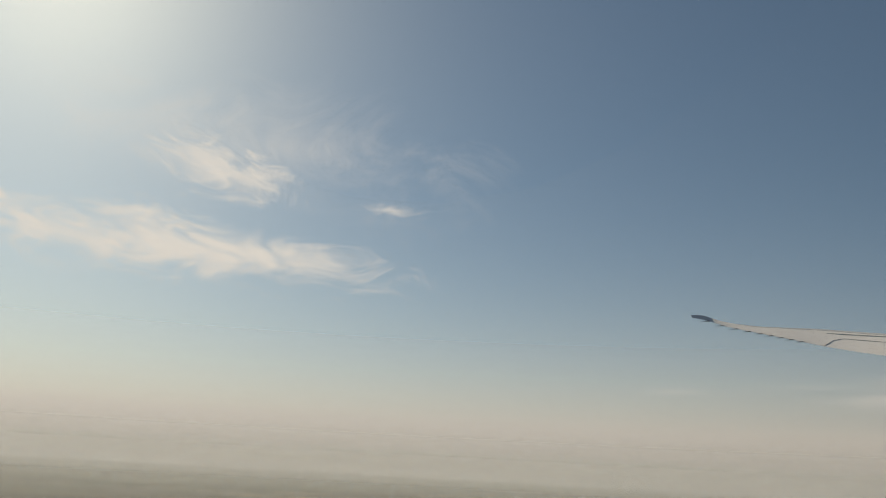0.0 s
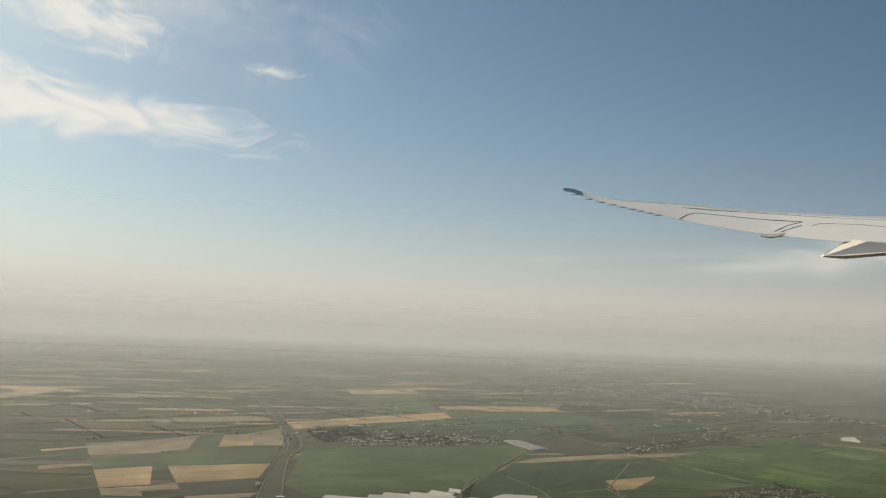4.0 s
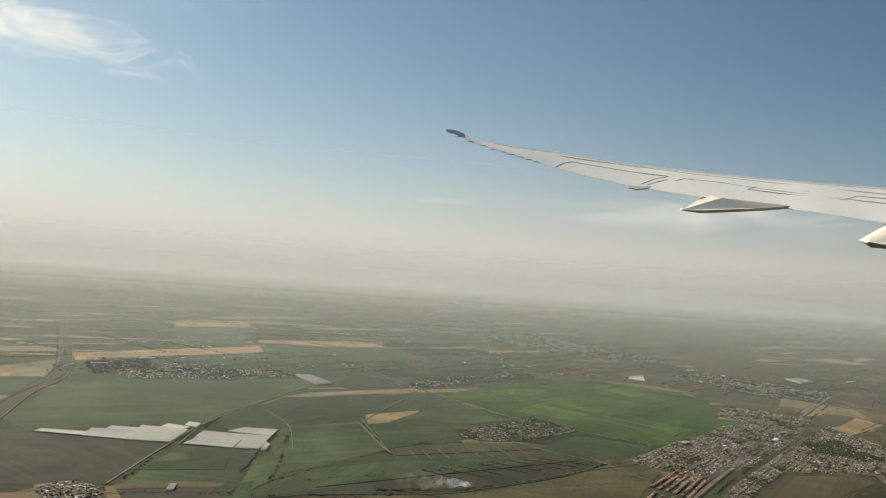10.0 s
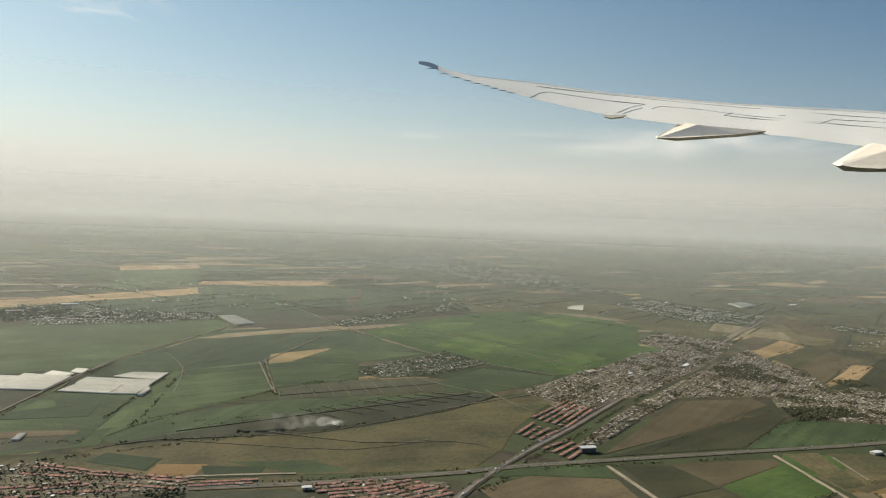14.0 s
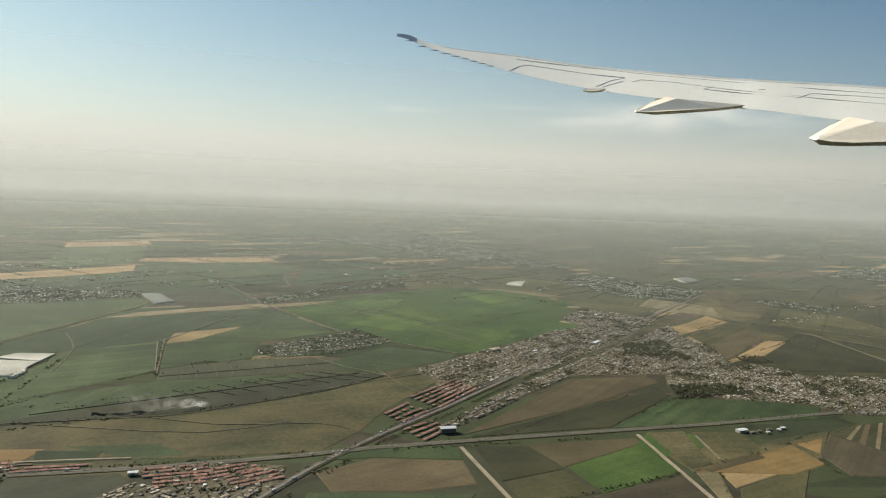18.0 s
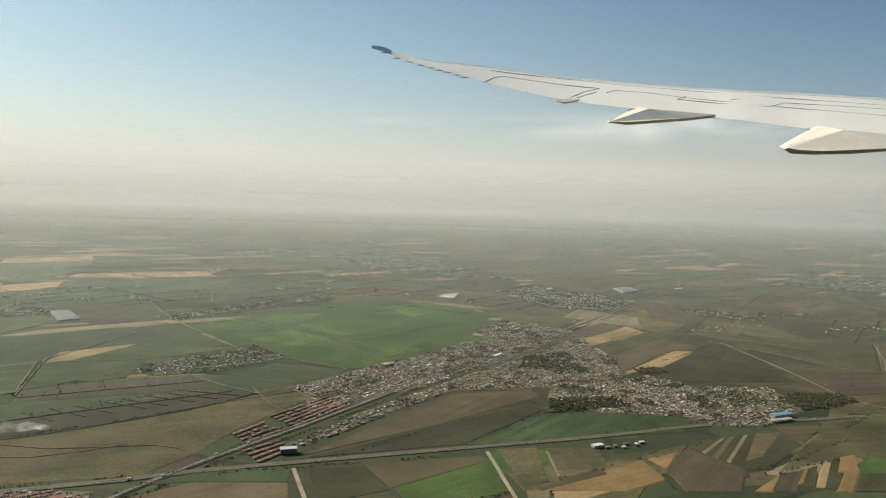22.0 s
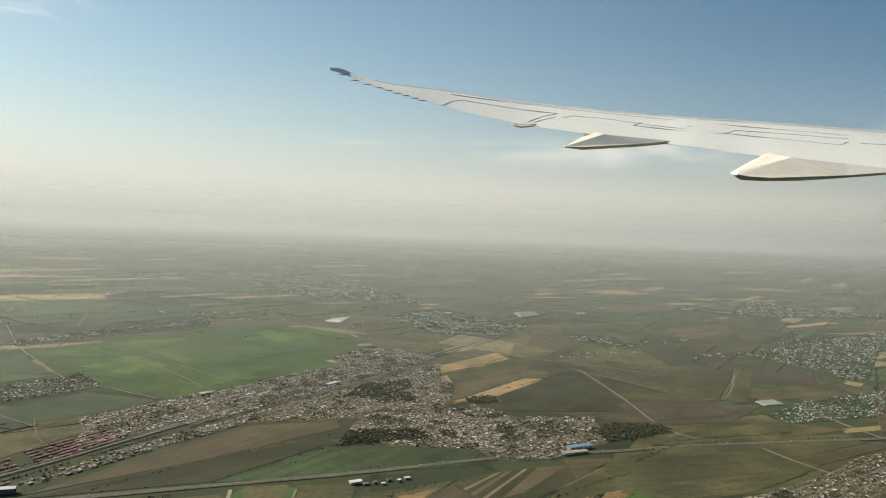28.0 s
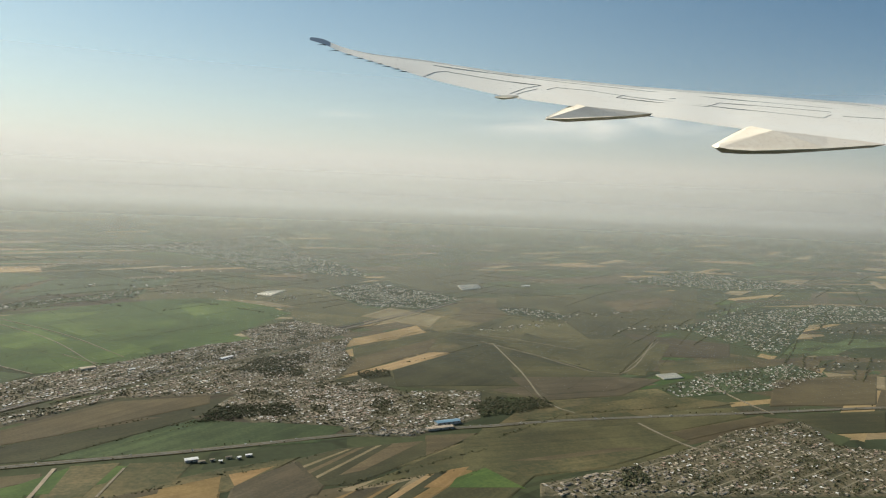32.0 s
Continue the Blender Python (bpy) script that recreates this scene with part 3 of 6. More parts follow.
def tree_row(density, pts):
    ROW_SEED[0] += 1
    rnd = random.Random(ROW_SEED[0])
    spots = []
    for (ax, ay), (bx, by) in zip(pts, pts[1:]):
        n = int(math.hypot(bx - ax, by - ay) * density * 2.3)
        for _ in range(n):
            s = rnd.random()
            if noise.noise(Vector((ax + (bx - ax) * s, ay + (by - ay) * s, 3.0)) * 0.09) < -0.22:
                continue
            h = rnd.uniform(0.2, 0.62) * (1.0 if density > 0.85 else 0.75)
            spots.append((ax + (bx - ax) * s + rnd.gauss(0, 0.35), ay + (by - ay) * s + rnd.gauss(0, 0.35), h, h * rnd.uniform(0.9, 1.7)))
    scatter("tree_row", spots, "uneven row of dark green trees along a field edge", "trees", rnd, shapes=SMALL)


def field_scrub():
    """Low bushes and weeds along the edges of the plots."""
    rnd = random.Random(5)
    bm = bmesh.new()
    bmesh.ops.create_icosphere(bm, subdivisions=1, radius=0.5)
    bm.verts.index_update()
    vs = np.array([v.co[:] for v in bm.verts]) * (1, 1, 0.8) + (0, 0, 0.3)
    fs = np.array([tuple(v.index for v in f.verts) for f in bm.faces])
    bm.free()
    gen = np.random.default_rng(5)
    verts, faces, at = [], [], 0
    for poly in EDGES:
        for (ax, ay), (bx, by) in zip(poly, poly[1:] + poly[:1]):
            length = math.hypot(bx - ax, by - ay)
            kept = rnd.choice((0.0, 0.0, 0.1, 0.35))
            if ay > 520:
                kept *= 0.4
            for _ in range(int(length * kept)):
                s = rnd.random()
                w, h = rnd.uniform(0.14, 0.36), rnd.uniform(0.08, 0.24)
                v = vs * gen.uniform(0.65, 1.25, (len(vs), 1)) * (w, w, h)
                verts.append(v + (ax + (bx - ax) * s + rnd.gauss(0, 0.2), ay + (by - ay) * s + rnd.gauss(0, 0.2), 0.05))
                faces.append(fs + at)
                at += len(vs)
    ob = mesh_from("field_scrub", np.concatenate(verts).tolist(), np.concatenate(faces).tolist(), ["foliage"])
    tagged(ob, "low scrub and weeds along the field edges", "bushes", kind="stuff")


def plot_hedges(poly, away, gap, density):
    """Parallel broken hedges across a stretch of plots, a gap apart, in one direction."""
    d, n = Vector(away).normalized(), Vector((-away[1], away[0])).normalized()
    offs, runs = [Vector(p).dot(n) for p in poly], [Vector(p).dot(d) for p in poly]
    o = min(offs) + gap * 0.6
    while o < max(offs):
        line, r = [], min(runs)
        while r < max(runs):
            q = n * o + d * r
            if inside((q.x, q.y), poly):
                line.append((q.x, q.y))
            r += 3.0
        if len(line) > 3:
            tree_row(density, [line[0], line[-1]])
        o += gap * (0.8 + 0.4 * abs(noise.noise(Vector((o, gap, 0.5)))))


def hedgerows(count):
    """Rows of trees over the far plain, along and across the plots."""
    rnd = random.Random(31)
    gen = np.random.default_rng(31)
    bm = bmesh.new()
    bmesh.ops.create_icosphere(bm, subdivisions=1, radius=0.5)
    bm.verts.index_update()
    vs = np.array([v.co[:] for v in bm.verts]) + (0, 0, 0.45)
    fs = np.array([tuple(v.index for v in f.verts) for f in bm.faces])
    bm.free()
    verts, faces, at = [], [], 0
    for _ in range(count):
        g, d = radians(rnd.uniform(-62, 38)), 430 * 3.6 ** rnd.random()
        x, y = 170 - d * math.sin(g), d * math.cos(g)
        turn = radians(38) + rnd.choice((0, 0, math.pi / 2)) + rnd.gauss(0, 0.06)
        run = rnd.uniform(25, 90)
        gap = 0.9 + d * 0.0008
        for k in range(int(run / gap)):
            if rnd.random() < 0.25:
                continue
            s = k * gap - run / 2 + rnd.gauss(0, 0.4)
            w, h = rnd.uniform(0.5, 1.3) * (0.7 + d * 0.0006), rnd.uniform(0.3, 0.9)
            verts.append(vs * gen.uniform(0.7, 1.2, (len(vs), 1)) * (w, w, h) + (x + s * math.cos(turn) + rnd.gauss(0, 0.3), y + s * math.sin(turn) + rnd.gauss(0, 0.3), 0.0))
            faces.append(fs + at)
            at += len(vs)
    ob = mesh_from("hedgerows", np.concatenate(verts).tolist(), np.concatenate(faces).tolist(), ["foliage"])
    tagged(ob, "dark broken rows of trees across the far plain", "trees", kind="stuff")


def far_plots(kind, count, seed, label):
    """Long narrow plots of one crop over the far plain, joined."""
    rnd = random.Random(seed)
    verts, faces = [], []
    for _ in range(count):
        g, d = radians(rnd.uniform(-64, 40)), 330 * 6.5 ** rnd.random()
        x, y = 170 - d * math.sin(g), d * math.cos(g)
        turn = rnd.choice((0.08, 0.35, 0.62)) + rnd.gauss(0, 0.07)
        a, b = rnd.uniform(10, 38) * (0.6 + d / 900), rnd.uniform(1.6, 6.0) * (0.5 + d / 700)
        u, v = Vector((math.cos(turn), math.sin(turn), 0)) * a, Vector((-math.sin(turn + rnd.uniform(-0.2, 0.2)), math.cos(turn), 0)) * b
        z = 0.004 + 0.012 * rnd.random()
        k = len(verts)
        for p in (-u - v, u - v * rnd.uniform(0.6, 1), u * rnd.uniform(0.85, 1) + v, -u * rnd.uniform(0.85, 1) + v * rnd.uniform(0.6, 1)):
            verts.append((x + p.x, y + p.y, z))
        faces.append((k, k + 1, k + 2, k + 3))
    tagged(mesh_from("far_fields", verts, faces, [kind]), label, "field", kind="stuff")


def hamlets(count):
    """Strings of small bright farm buildings and trees over the far plain."""
    rnd = random.Random(19)
    homes, trees = [], []
    for _ in range(count):
        g, d = radians(rnd.uniform(-60, 36)), 420 * 3.4 ** rnd.random()
        x, y = 170 - d * math.sin(g), d * math.cos(g)
        turn, run = rnd.gauss(0.25, 0.3), rnd.uniform(8, 42)
        for _ in range(int(run * 1.1)):
            s, o = rnd.uniform(-run, run), rnd.gauss(0, 1.6 + run * 0.06)
            q = (x + s * math.cos(turn) - o * math.sin(turn), y + s * math.sin(turn) + o * math.cos(turn))
            if rnd.random() < 0.42:
                homes.append((*q, turn + rnd.uniform(-0.2, 0.2), rnd.uniform(0.8, 1.7), rnd.uniform(0.5, 0.9), rnd.uniform(0.3, 0.6), 0.15, 0.0))
            else:
                h = rnd.uniform(0.5, 1.1)
                trees.append((*q, h, h * rnd.uniform(1.1, 2.2)))
    houses_joined("hamlet_houses", homes, "scattered pale farm buildings across the far plain", "villages", "far_roof")
    scatter("hamlet_trees", trees, "clumps of dark green trees around far hamlets", "trees", rnd, shapes=SMALL)


def smoke(x, y, turn, length):
    """A thin white plume that drifts low over the ground from a small fire."""
    rnd = random.Random(int(x))
    m = bpy.data.materials.new("smoke")
    m.use_nodes = True
    t = m.node_tree
    t.nodes.clear()
    co, n = nd(t, "ShaderNodeTexCoord"), nd(t, "ShaderNodeTexNoise")
    n.inputs["Scale"].default_value, n.inputs["Detail"].default_value = 0.42, 4.0
    n.inputs["Distortion"].default_value = 0.3
    t.links.new(co.outputs["Object"], n.inputs["Vector"])
    sp = nd(t, "ShaderNodeSeparateXYZ")
    t.links.new(co.outputs["Object"], sp.inputs[0])
    thin = math_node(t, "SUBTRACT", 1.0, smooth(t, sp.outputs[0], 0.0, length))
    f = math_node(t, "MULTIPLY", math_node(t, "MULTIPLY", smooth(t, n.outputs[0], 0.30, 0.95), math_node(t, "MULTIPLY", thin, smooth(t, sp.outputs[0], -0.5, 3.0))), 0.44)
    d, tr, mix2 = nd(t, "ShaderNodeBsdfTranslucent"), nd(t, "ShaderNodeBsdfTransparent"), nd(t, "ShaderNodeMixShader")
    d.inputs[0].default_value = (0.85, 0.85, 0.85, 1)
    t.links.new(f, mix2.inputs[0])
    t.links.new(tr.outputs[0], mix2.inputs[1])
    t.links.new(d.outputs[0], mix2.inputs[2])
    t.links.new(mix2.outputs[0], nd(t, "ShaderNodeOutputMaterial").inputs["Surface"])
    bm = bmesh.new()
    rings, n = [], 14
    for k in range(30):
        s = k / 29
        wide, high = 0.3 + length * 0.15 * s, 0.4 + length * 0.11 * s ** 0.8
        ring = []
        for q in range(n):
            g = 2 * math.pi * q / n
            puff = 0.8 + 0.7 * noise.noise(Vector((s * length * 0.45, math.cos(g) * 0.8, math.sin(g) * 0.8 + x)))
            ring.append(bm.verts.new((s * length, wide * puff * math.cos(g), max(0.06, high * (0.9 + puff * math.sin(g))))))
        if rings:
            for q in range(n):
                bm.faces.new((rings[-1][q], rings[-1][(q + 1) % n], ring[(q + 1) % n], ring[q]))
        rings.append(ring)
    for f2 in bm.faces:
        f2.smooth = True
    me = bpy.data.meshes.new("smoke_plume")
    bm.to_mesh(me)
    bm.free()
    me.materials.append(m)
    ob = new("smoke_plume", me)
    ob.matrix_world = Matrix.Translation((x, y, 0.1)) @ Matrix.Rotation(turn, 4, "Z")
    tagged(ob, "thin white smoke plume from a field fire", "smoke", kind="stuff")


def tree_pattern(seed):
    """A tree of its own: a tapered trunk with limbs, and a crown of many small leaf sprays."""
    rnd = random.Random(seed)
    top = new("tree", None)
    tagged(top, "dark green leafy tree standing by the road", "tree", "roadside trees")
    bm = bmesh.new()
    bmesh.ops.create_cone(bm, cap_ends=True, segments=7, radius1=0.05, radius2=0.025, depth=0.4, matrix=Matrix.Translation((0, 0, 0.2)))
    for k in range(4):
        g = k * 1.57 + rnd.uniform(-0.4, 0.4)
        bmesh.ops.create_cone(bm, cap_ends=True, segments=5, radius1=0.02, radius2=0.008, depth=0.32,
                              matrix=Matrix.Translation((0.08 * math.cos(g), 0.08 * math.sin(g), 0.48)) @ Matrix.Rotation(g, 4, "Z") @ Matrix.Rotation(0.6, 4, "Y"))
    part("trunk", bm, "bark", top)
    verts, faces = [], []
    for _ in range(170):
        d = Vector((rnd.gauss(0, 1), rnd.gauss(0, 1), rnd.gauss(0, 1))).normalized()
        p = Vector((0, 0, 0.62)) + Vector((d.x * 0.36, d.y * 0.36, d.z * 0.32)) * rnd.uniform(0.45, 1.0) * (0.8 + 0.4 * noise.noise(d * 2.2 + Vector((seed, 0, 0))))
        u = Vector((rnd.gauss(0, 1), rnd.gauss(0, 1), rnd.gauss(0, 1))).normalized() * 0.085
        w = u.cross(Vector((rnd.gauss(0, 1), rnd.gauss(0, 1), rnd.gauss(0, 1)))).normalized() * 0.07
        k = len(verts)
        verts += [tuple(p + u), tuple(p + w), tuple(p - u), tuple(p - w)]
        faces.append((k, k + 1, k + 2, k + 3))
    mesh_from("crown", verts, faces, ["foliage"], parent=top)
    return top


def roadside_trees(pts, count, seed, side):
    rnd = random.Random(seed)
    line = bend(pts, 2.0)
    patterns, placed = [tree_pattern(seed + i) for i in range(3)], [False] * 3
    for _ in range(count):
        i = rnd.randrange(len(line) - 1)
        (ax, ay), (bx, by) = line[i], line[i + 1]
        d = Vector((bx - ax, by - ay)).normalized()
        off = side * rnd.uniform(1.3, 1.9)
        k, s = rnd.randrange(3), rnd.uniform(0.32, 0.72)
        m = Matrix.Translation((ax - d.y * off, ay + d.x * off, 0.1)) @ Matrix.Rotation(rnd.uniform(0, 6.28), 4, "Z")
        ob = copy_thing(patterns[k], m) if placed[k] else patterns[k]
        ob.matrix_world = m @ Matrix.Diagonal((s, s, s, 1))
        placed[k] = True


def grove(poly):
    ROW_SEED[0] += 1
    rnd = random.Random(ROW_SEED[0])
    xs, ys = [p[0] for p in poly], [p[1] for p in poly]
    spots = []
    area = (max(xs) - min(xs)) * (max(ys) - min(ys))
    for _ in range(min(1600, int(area * 1.6))):
        p = (rnd.uniform(min(xs), max(xs)), rnd.uniform(min(ys), max(ys)))
        if inside(p, poly):
            h = rnd.uniform(0.5, 1.05)
            spots.append((*p, h, h * rnd.uniform(1.0, 1.6)))
    scatter("grove", spots, "dense grove of dark green trees beside houses", "trees", rnd, leaf="yard_foliage")


# ---- houses ----
def house_mesh(w, d, h, rise, hip=0.0, over=0.08):
    """Walls and a pitched roof with eaves, along x, standing on z = 0: vertices, faces and which faces are roof."""
    x, y, o = w / 2, d / 2, over
    v = [(-x, -y, 0), (x, -y, 0), (x, y, 0), (-x, y, 0), (-x, -y, h), (x, -y, h), (x, y, h), (-x, y, h)]
    f = [(0, 1, 5, 4), (1, 2, 6, 5), (2, 3, 7, 6), (3, 0, 4, 7)]
    k = [0, 0, 0, 0]
    r = x + o - hip
    v += [(-x - o, -y - o, h), (x + o, -y - o, h), (x + o, y + o, h), (-x - o, y + o, h), (-r, 0, h + rise), (r, 0, h + rise)]
    f += [(8, 9, 13, 12), (10, 11, 12, 13), (9, 10, 13), (11, 8, 12), (11, 10, 9, 8)]
    k += [1, 1, 1 if hip else 0, 1 if hip else 0, 1]
    return v, f, k


def houses_joined(name, places, label, group, roof="roof", parent=None):
    verts, faces, slots, at = [], [], [], 0
    for x, y, a, w, d, h, rise, hip in places:
        v, f, k = house_mesh(w, d, h, rise, hip)
        c, s = math.cos(a), math.sin(a)
        verts += [(px * c - py * s + x, px * s + py * c + y, pz) for px, py, pz in v]
        faces += [tuple(i + at for i in q) for q in f]
        slots += k
        at += len(v)
    ob = mesh_from(name, verts, faces, ["wall", roof], slots, parent)
    return tagged(ob, label, "houses", group, "stuff")


VILLAGE_TURN = {"a": 0.35, "b": 0.75, "c": 0.1, "d": 0.73, "e": 0.73, "f": 0.2, "i": 0.85, "u": -0.1, "v": 0.3, "j": 0.5, "l": 0.3, "p": 0.05}
KEPT = {"i": 90, "l": 110, "e": 60, "j": 40}
SINGLE = []
FILL = {"p": 0.2, "b": 0.28, "a": 0.5, "g": 0.54, "c": 0.4, "t": 0.8, "k": 0.45, "m": 0.45, "l": 0.46, "i": 0.56, "u": 0.22, "v": 0.16}


def village(key, poly):
    """Plots in lanes over a stretch of the plain: pale low houses, sheds and many yard trees."""
    rnd = random.Random("village" + key)
    turn = VILLAGE_TURN.get(key, 0.6)
    cx, cy = sum(p[0] for p in poly) / len(poly), sum(p[1] for p in poly) / len(poly)
    far = max(math.hypot(p[0] - cx, p[1] - cy) for p in poly)
    c, s = math.cos(turn), math.sin(turn)
    dist = math.hypot(cx - 170, cy - 15)
    fill = FILL.get(key, 0.76 if dist < 450 else 0.34)
    ROAD_Z[0] += 0.001
    yard = slab("village_yards", poly, 0.185 + ROAD_Z[0] * 0.01, 0.18, "yard" if fill > 0.55 or key in "uvl" else "darkgreen")
    tagged(yard, "dusty village yards between the houses", "yard", kind="structure")
    step = 1.3 if dist < 330 else 1.6 if dist < 520 else 2.3
    big = 0.52 if dist < 330 else 0.62 if dist < 520 else 0.8
    n = int(far / step) + 1
    homes, sheds, trees = [], [], []
    for i in range(-n, n + 1):
        for j in range(-n, n + 1):
            lane = j % 4 == 0 and (dist < 330 or rnd.random() < 0.6)
            u = i * step + rnd.uniform(-0.3, 0.3) * step
            v = j * step * 0.82 + rnd.uniform(-0.2, 0.2) * step * (1.0 if dist < 330 else 1.8)
            x, y = cx + u * c - v * s, cy + u * s + v * c
            if not inside((x, y), poly):
                continue
            thick = noise.noise(Vector((x, y, 7.0)) * 0.16) + 0.7 * noise.noise(Vector((x, y, 2.0)) * 0.05) + 0.12
            if not lane and rnd.random() < (fill if thick > -0.05 else 0.16):
                w, d = big * rnd.uniform(0.9, 1.75), big * rnd.uniform(0.7, 1.0)
                a = turn + (math.pi / 2 if rnd.random() < 0.35 else 0) + rnd.uniform(-0.06, 0.06)
                homes.append((x, y, a, w, d, big * rnd.uniform(0.36, 0.5), big * rnd.uniform(0.08, 0.2), rnd.choice((0.0, 0.0, 0.2))))
                if rnd.random() < 0.7:
                    sheds.append((x + big * rnd.uniform(-0.9, 0.9), y + big * rnd.choice((-1, 1)) * rnd.uniform(0.9, 1.2), a, big * rnd.uniform(0.6, 1.3), big * rnd.uniform(0.35, 0.55), big * 0.28, big * 0.05, 0.0))
            for _ in range((rnd.choice((0, 1, 1, 1, 2) if fill > 0.55 else (1, 1, 2)) if thick > -0.05 else rnd.choice((2, 2, 3))) if not lane else rnd.choice((0, 0, 1))):
                h = rnd.uniform(0.24, 0.58) * (1.0 if thick > -0.05 else 1.3)
                trees.append((x + rnd.uniform(-0.8, 0.8), y + rnd.uniform(-0.8, 0.8), h, h * rnd.uniform(0.8, 1.4)))
    verts, faces = [], []
    for j in range(-n, n + 1):
        if j % 4 or (dist > 330 and j % 8):
            continue
        run = []
        for i in range(-n, n + 2):
            p = (cx + i * step * c - j * step * 0.82 * s, cy + i * step * s + j * step * 0.82 * c)
            if i <= n and inside(p, poly):
                run.append(p)
                continue
            if len(run) > 2:
                rv, rf = ribbon(run, 0.2, 0.15, 0.196)
                faces += [tuple(q + len(verts) for q in f) for f in rf]
                verts += rv
            run = []
    if verts:
        tagged(mesh_from("village_lanes", verts, faces, ["track"]), "pale dusty lanes between village plots", "lane", kind="structure")
    keep = KEPT.get(key, 0)
    rest = homes
    if keep:
        order = sorted(homes, key=lambda q: math.hypot(q[0] - 250, q[1] - 30))
        SINGLE.extend(order[:keep])
        rest = order[keep:]
    z = 0.2
    for made in (houses_joined("village_houses", rest, "cluster of low pale village houses with brown pitched roofs", "villages", "roof" if dist < 330 else "far_roof") if rest else None,
                 houses_joined("village_sheds", sheds, "small grey sheds and outbuildings in village yards", "villages") if sheds else None,
                 scatter("yard_trees", trees, "scattered dark green trees among village houses", "trees", rnd, shapes=SMALL, leaf="yard_foliage")):
        if made:
            made.location.z = z - 0.03


def single_houses():
    """The houses nearest to the flight line, each a thing of its own, from a few patterns."""
    rnd = random.Random(77)
    kinds = []
    for n in range(6):
        w, d, h, rise = ((1.2, 0.85, 0.4, 0.24), (1.5, 0.95, 0.44, 0.28), (1.7, 0.9, 0.42, 0.2), (1.1, 0.8, 0.46, 0.3), (1.6, 1.05, 0.5, 0.26), (1.35, 0.8, 0.38, 0.2))[n]
        w, d, h, rise = w * 0.64, d * 0.64, h * 0.64, rise * 0.4
        v, f, k = house_mesh(w, d, h, rise, 0.3 if n % 3 == 2 else 0.0)
        kinds.append((w, d, h, rise, v, f, k))
    first = {}
    for i, (x, y, a, *_) in enumerate(SINGLE):
        n = rnd.randrange(6)
        m = Matrix.Translation((x, y, 0.185)) @ Matrix.Rotation(a, 4, "Z")
        if n in first:
            copy_thing(first[n], m)
            continue
        w, d, h, rise, v, f, k = kinds[n]
        top = new("house", None)
        tagged(top, "low pale village house with a grey pitched roof", "house", "houses of the villages")
        mesh_from("wall", v[:8], [q for q in f[:4]] + ([] if n % 3 == 2 else []), ["house_wall_one"], parent=top)
        rf = [tuple(j - 8 for j in q) for q in f[4:]]
        mesh_from("roof", v[8:], rf, ["house_roof_one"], parent=top)
        bm = bmesh.new()
        box(bm, -0.04, 0.04, -0.04 + d * 0.2, 0.05 + d * 0.2, h + rise * 0.4, h + rise * 1.25)
        part("chimney", bm, "shed_wall", top)
        for sx in (-0.3, 0.3):
            bm = bmesh.new()
            box(bm, sx * w - 0.06, sx * w + 0.06, -d / 2 - 0.015, -d / 2 + 0.01, h * 0.4, h * 0.8)
            part("window", bm, "lane", top)
        bm = bmesh.new()
        box(bm, -0.06, 0.06, -d / 2 - 0.015, -d / 2 + 0.01, 0.0, h * 0.8)
        part("door", bm, "bark", top)
        top.matrix_world = m
        first[n] = top


TERRACE_TREES = []


def terrace(ax, ay, bx, by, rows, gap, roof="red_roof", label="row of attached houses with a faded red roof"):
    """Parallel rows of attached houses between two ends, each row a thing with its houses' roofs as parts."""
    a = math.atan2(by - ay, bx - ax)
    length = math.hypot(bx - ax, by - ay)
    for r in range(rows):
        top = new("terrace", None)
        tagged(top, label, "terrace", "terraced rows")
        n = max(1, int(length / 1.16))
        v, f, k = house_mesh(0.96, 0.74, 0.22, 0.14)
        wall = roof_me = None
        jit = random.Random(int(ax * 10) + r)
        for i in range(n):
            if i and jit.random() < 0.13:
                continue
            x = -length / 2 + (i + 0.5) * length / n
            for side in (-1, 1):
                if jit.random() < 0.9:
                    u, o = x + jit.uniform(-0.6, 0.6), side * jit.uniform(0.5, 0.85) + (r - (rows - 1) / 2) * gap
                    h = jit.uniform(0.25, 0.5)
                    TERRACE_TREES.append(((ax + bx) / 2 + u * math.cos(a) - o * math.sin(a), (ay + by) / 2 + u * math.sin(a) + o * math.cos(a), h, h * jit.uniform(0.9, 1.5)))
            if wall is None:
                w = mesh_from("wall", v[:8], f[:4], ["house_wall_one"], parent=top)
                q = mesh_from("roof", v[8:], [tuple(j - 8 for j in s) for s in f[4:]], [roof], parent=top)
                wall, roof_me = w.data, q.data
            else:
                w, q = new("wall", wall), new("roof", roof_me)
                w.parent = q.parent = top
            w.location = q.location = (x, jit.uniform(-0.08, 0.08), jit.uniform(-0.06, 0.0))
        off = (r - (rows - 1) / 2) * gap
        mx, my = (ax + bx) / 2 - math.sin(a) * off, (ay + by) / 2 + math.cos(a) * off
        top.matrix_world = Matrix.Translation((mx, my, 0.185)) @ Matrix.Rotation(a, 4, "Z")


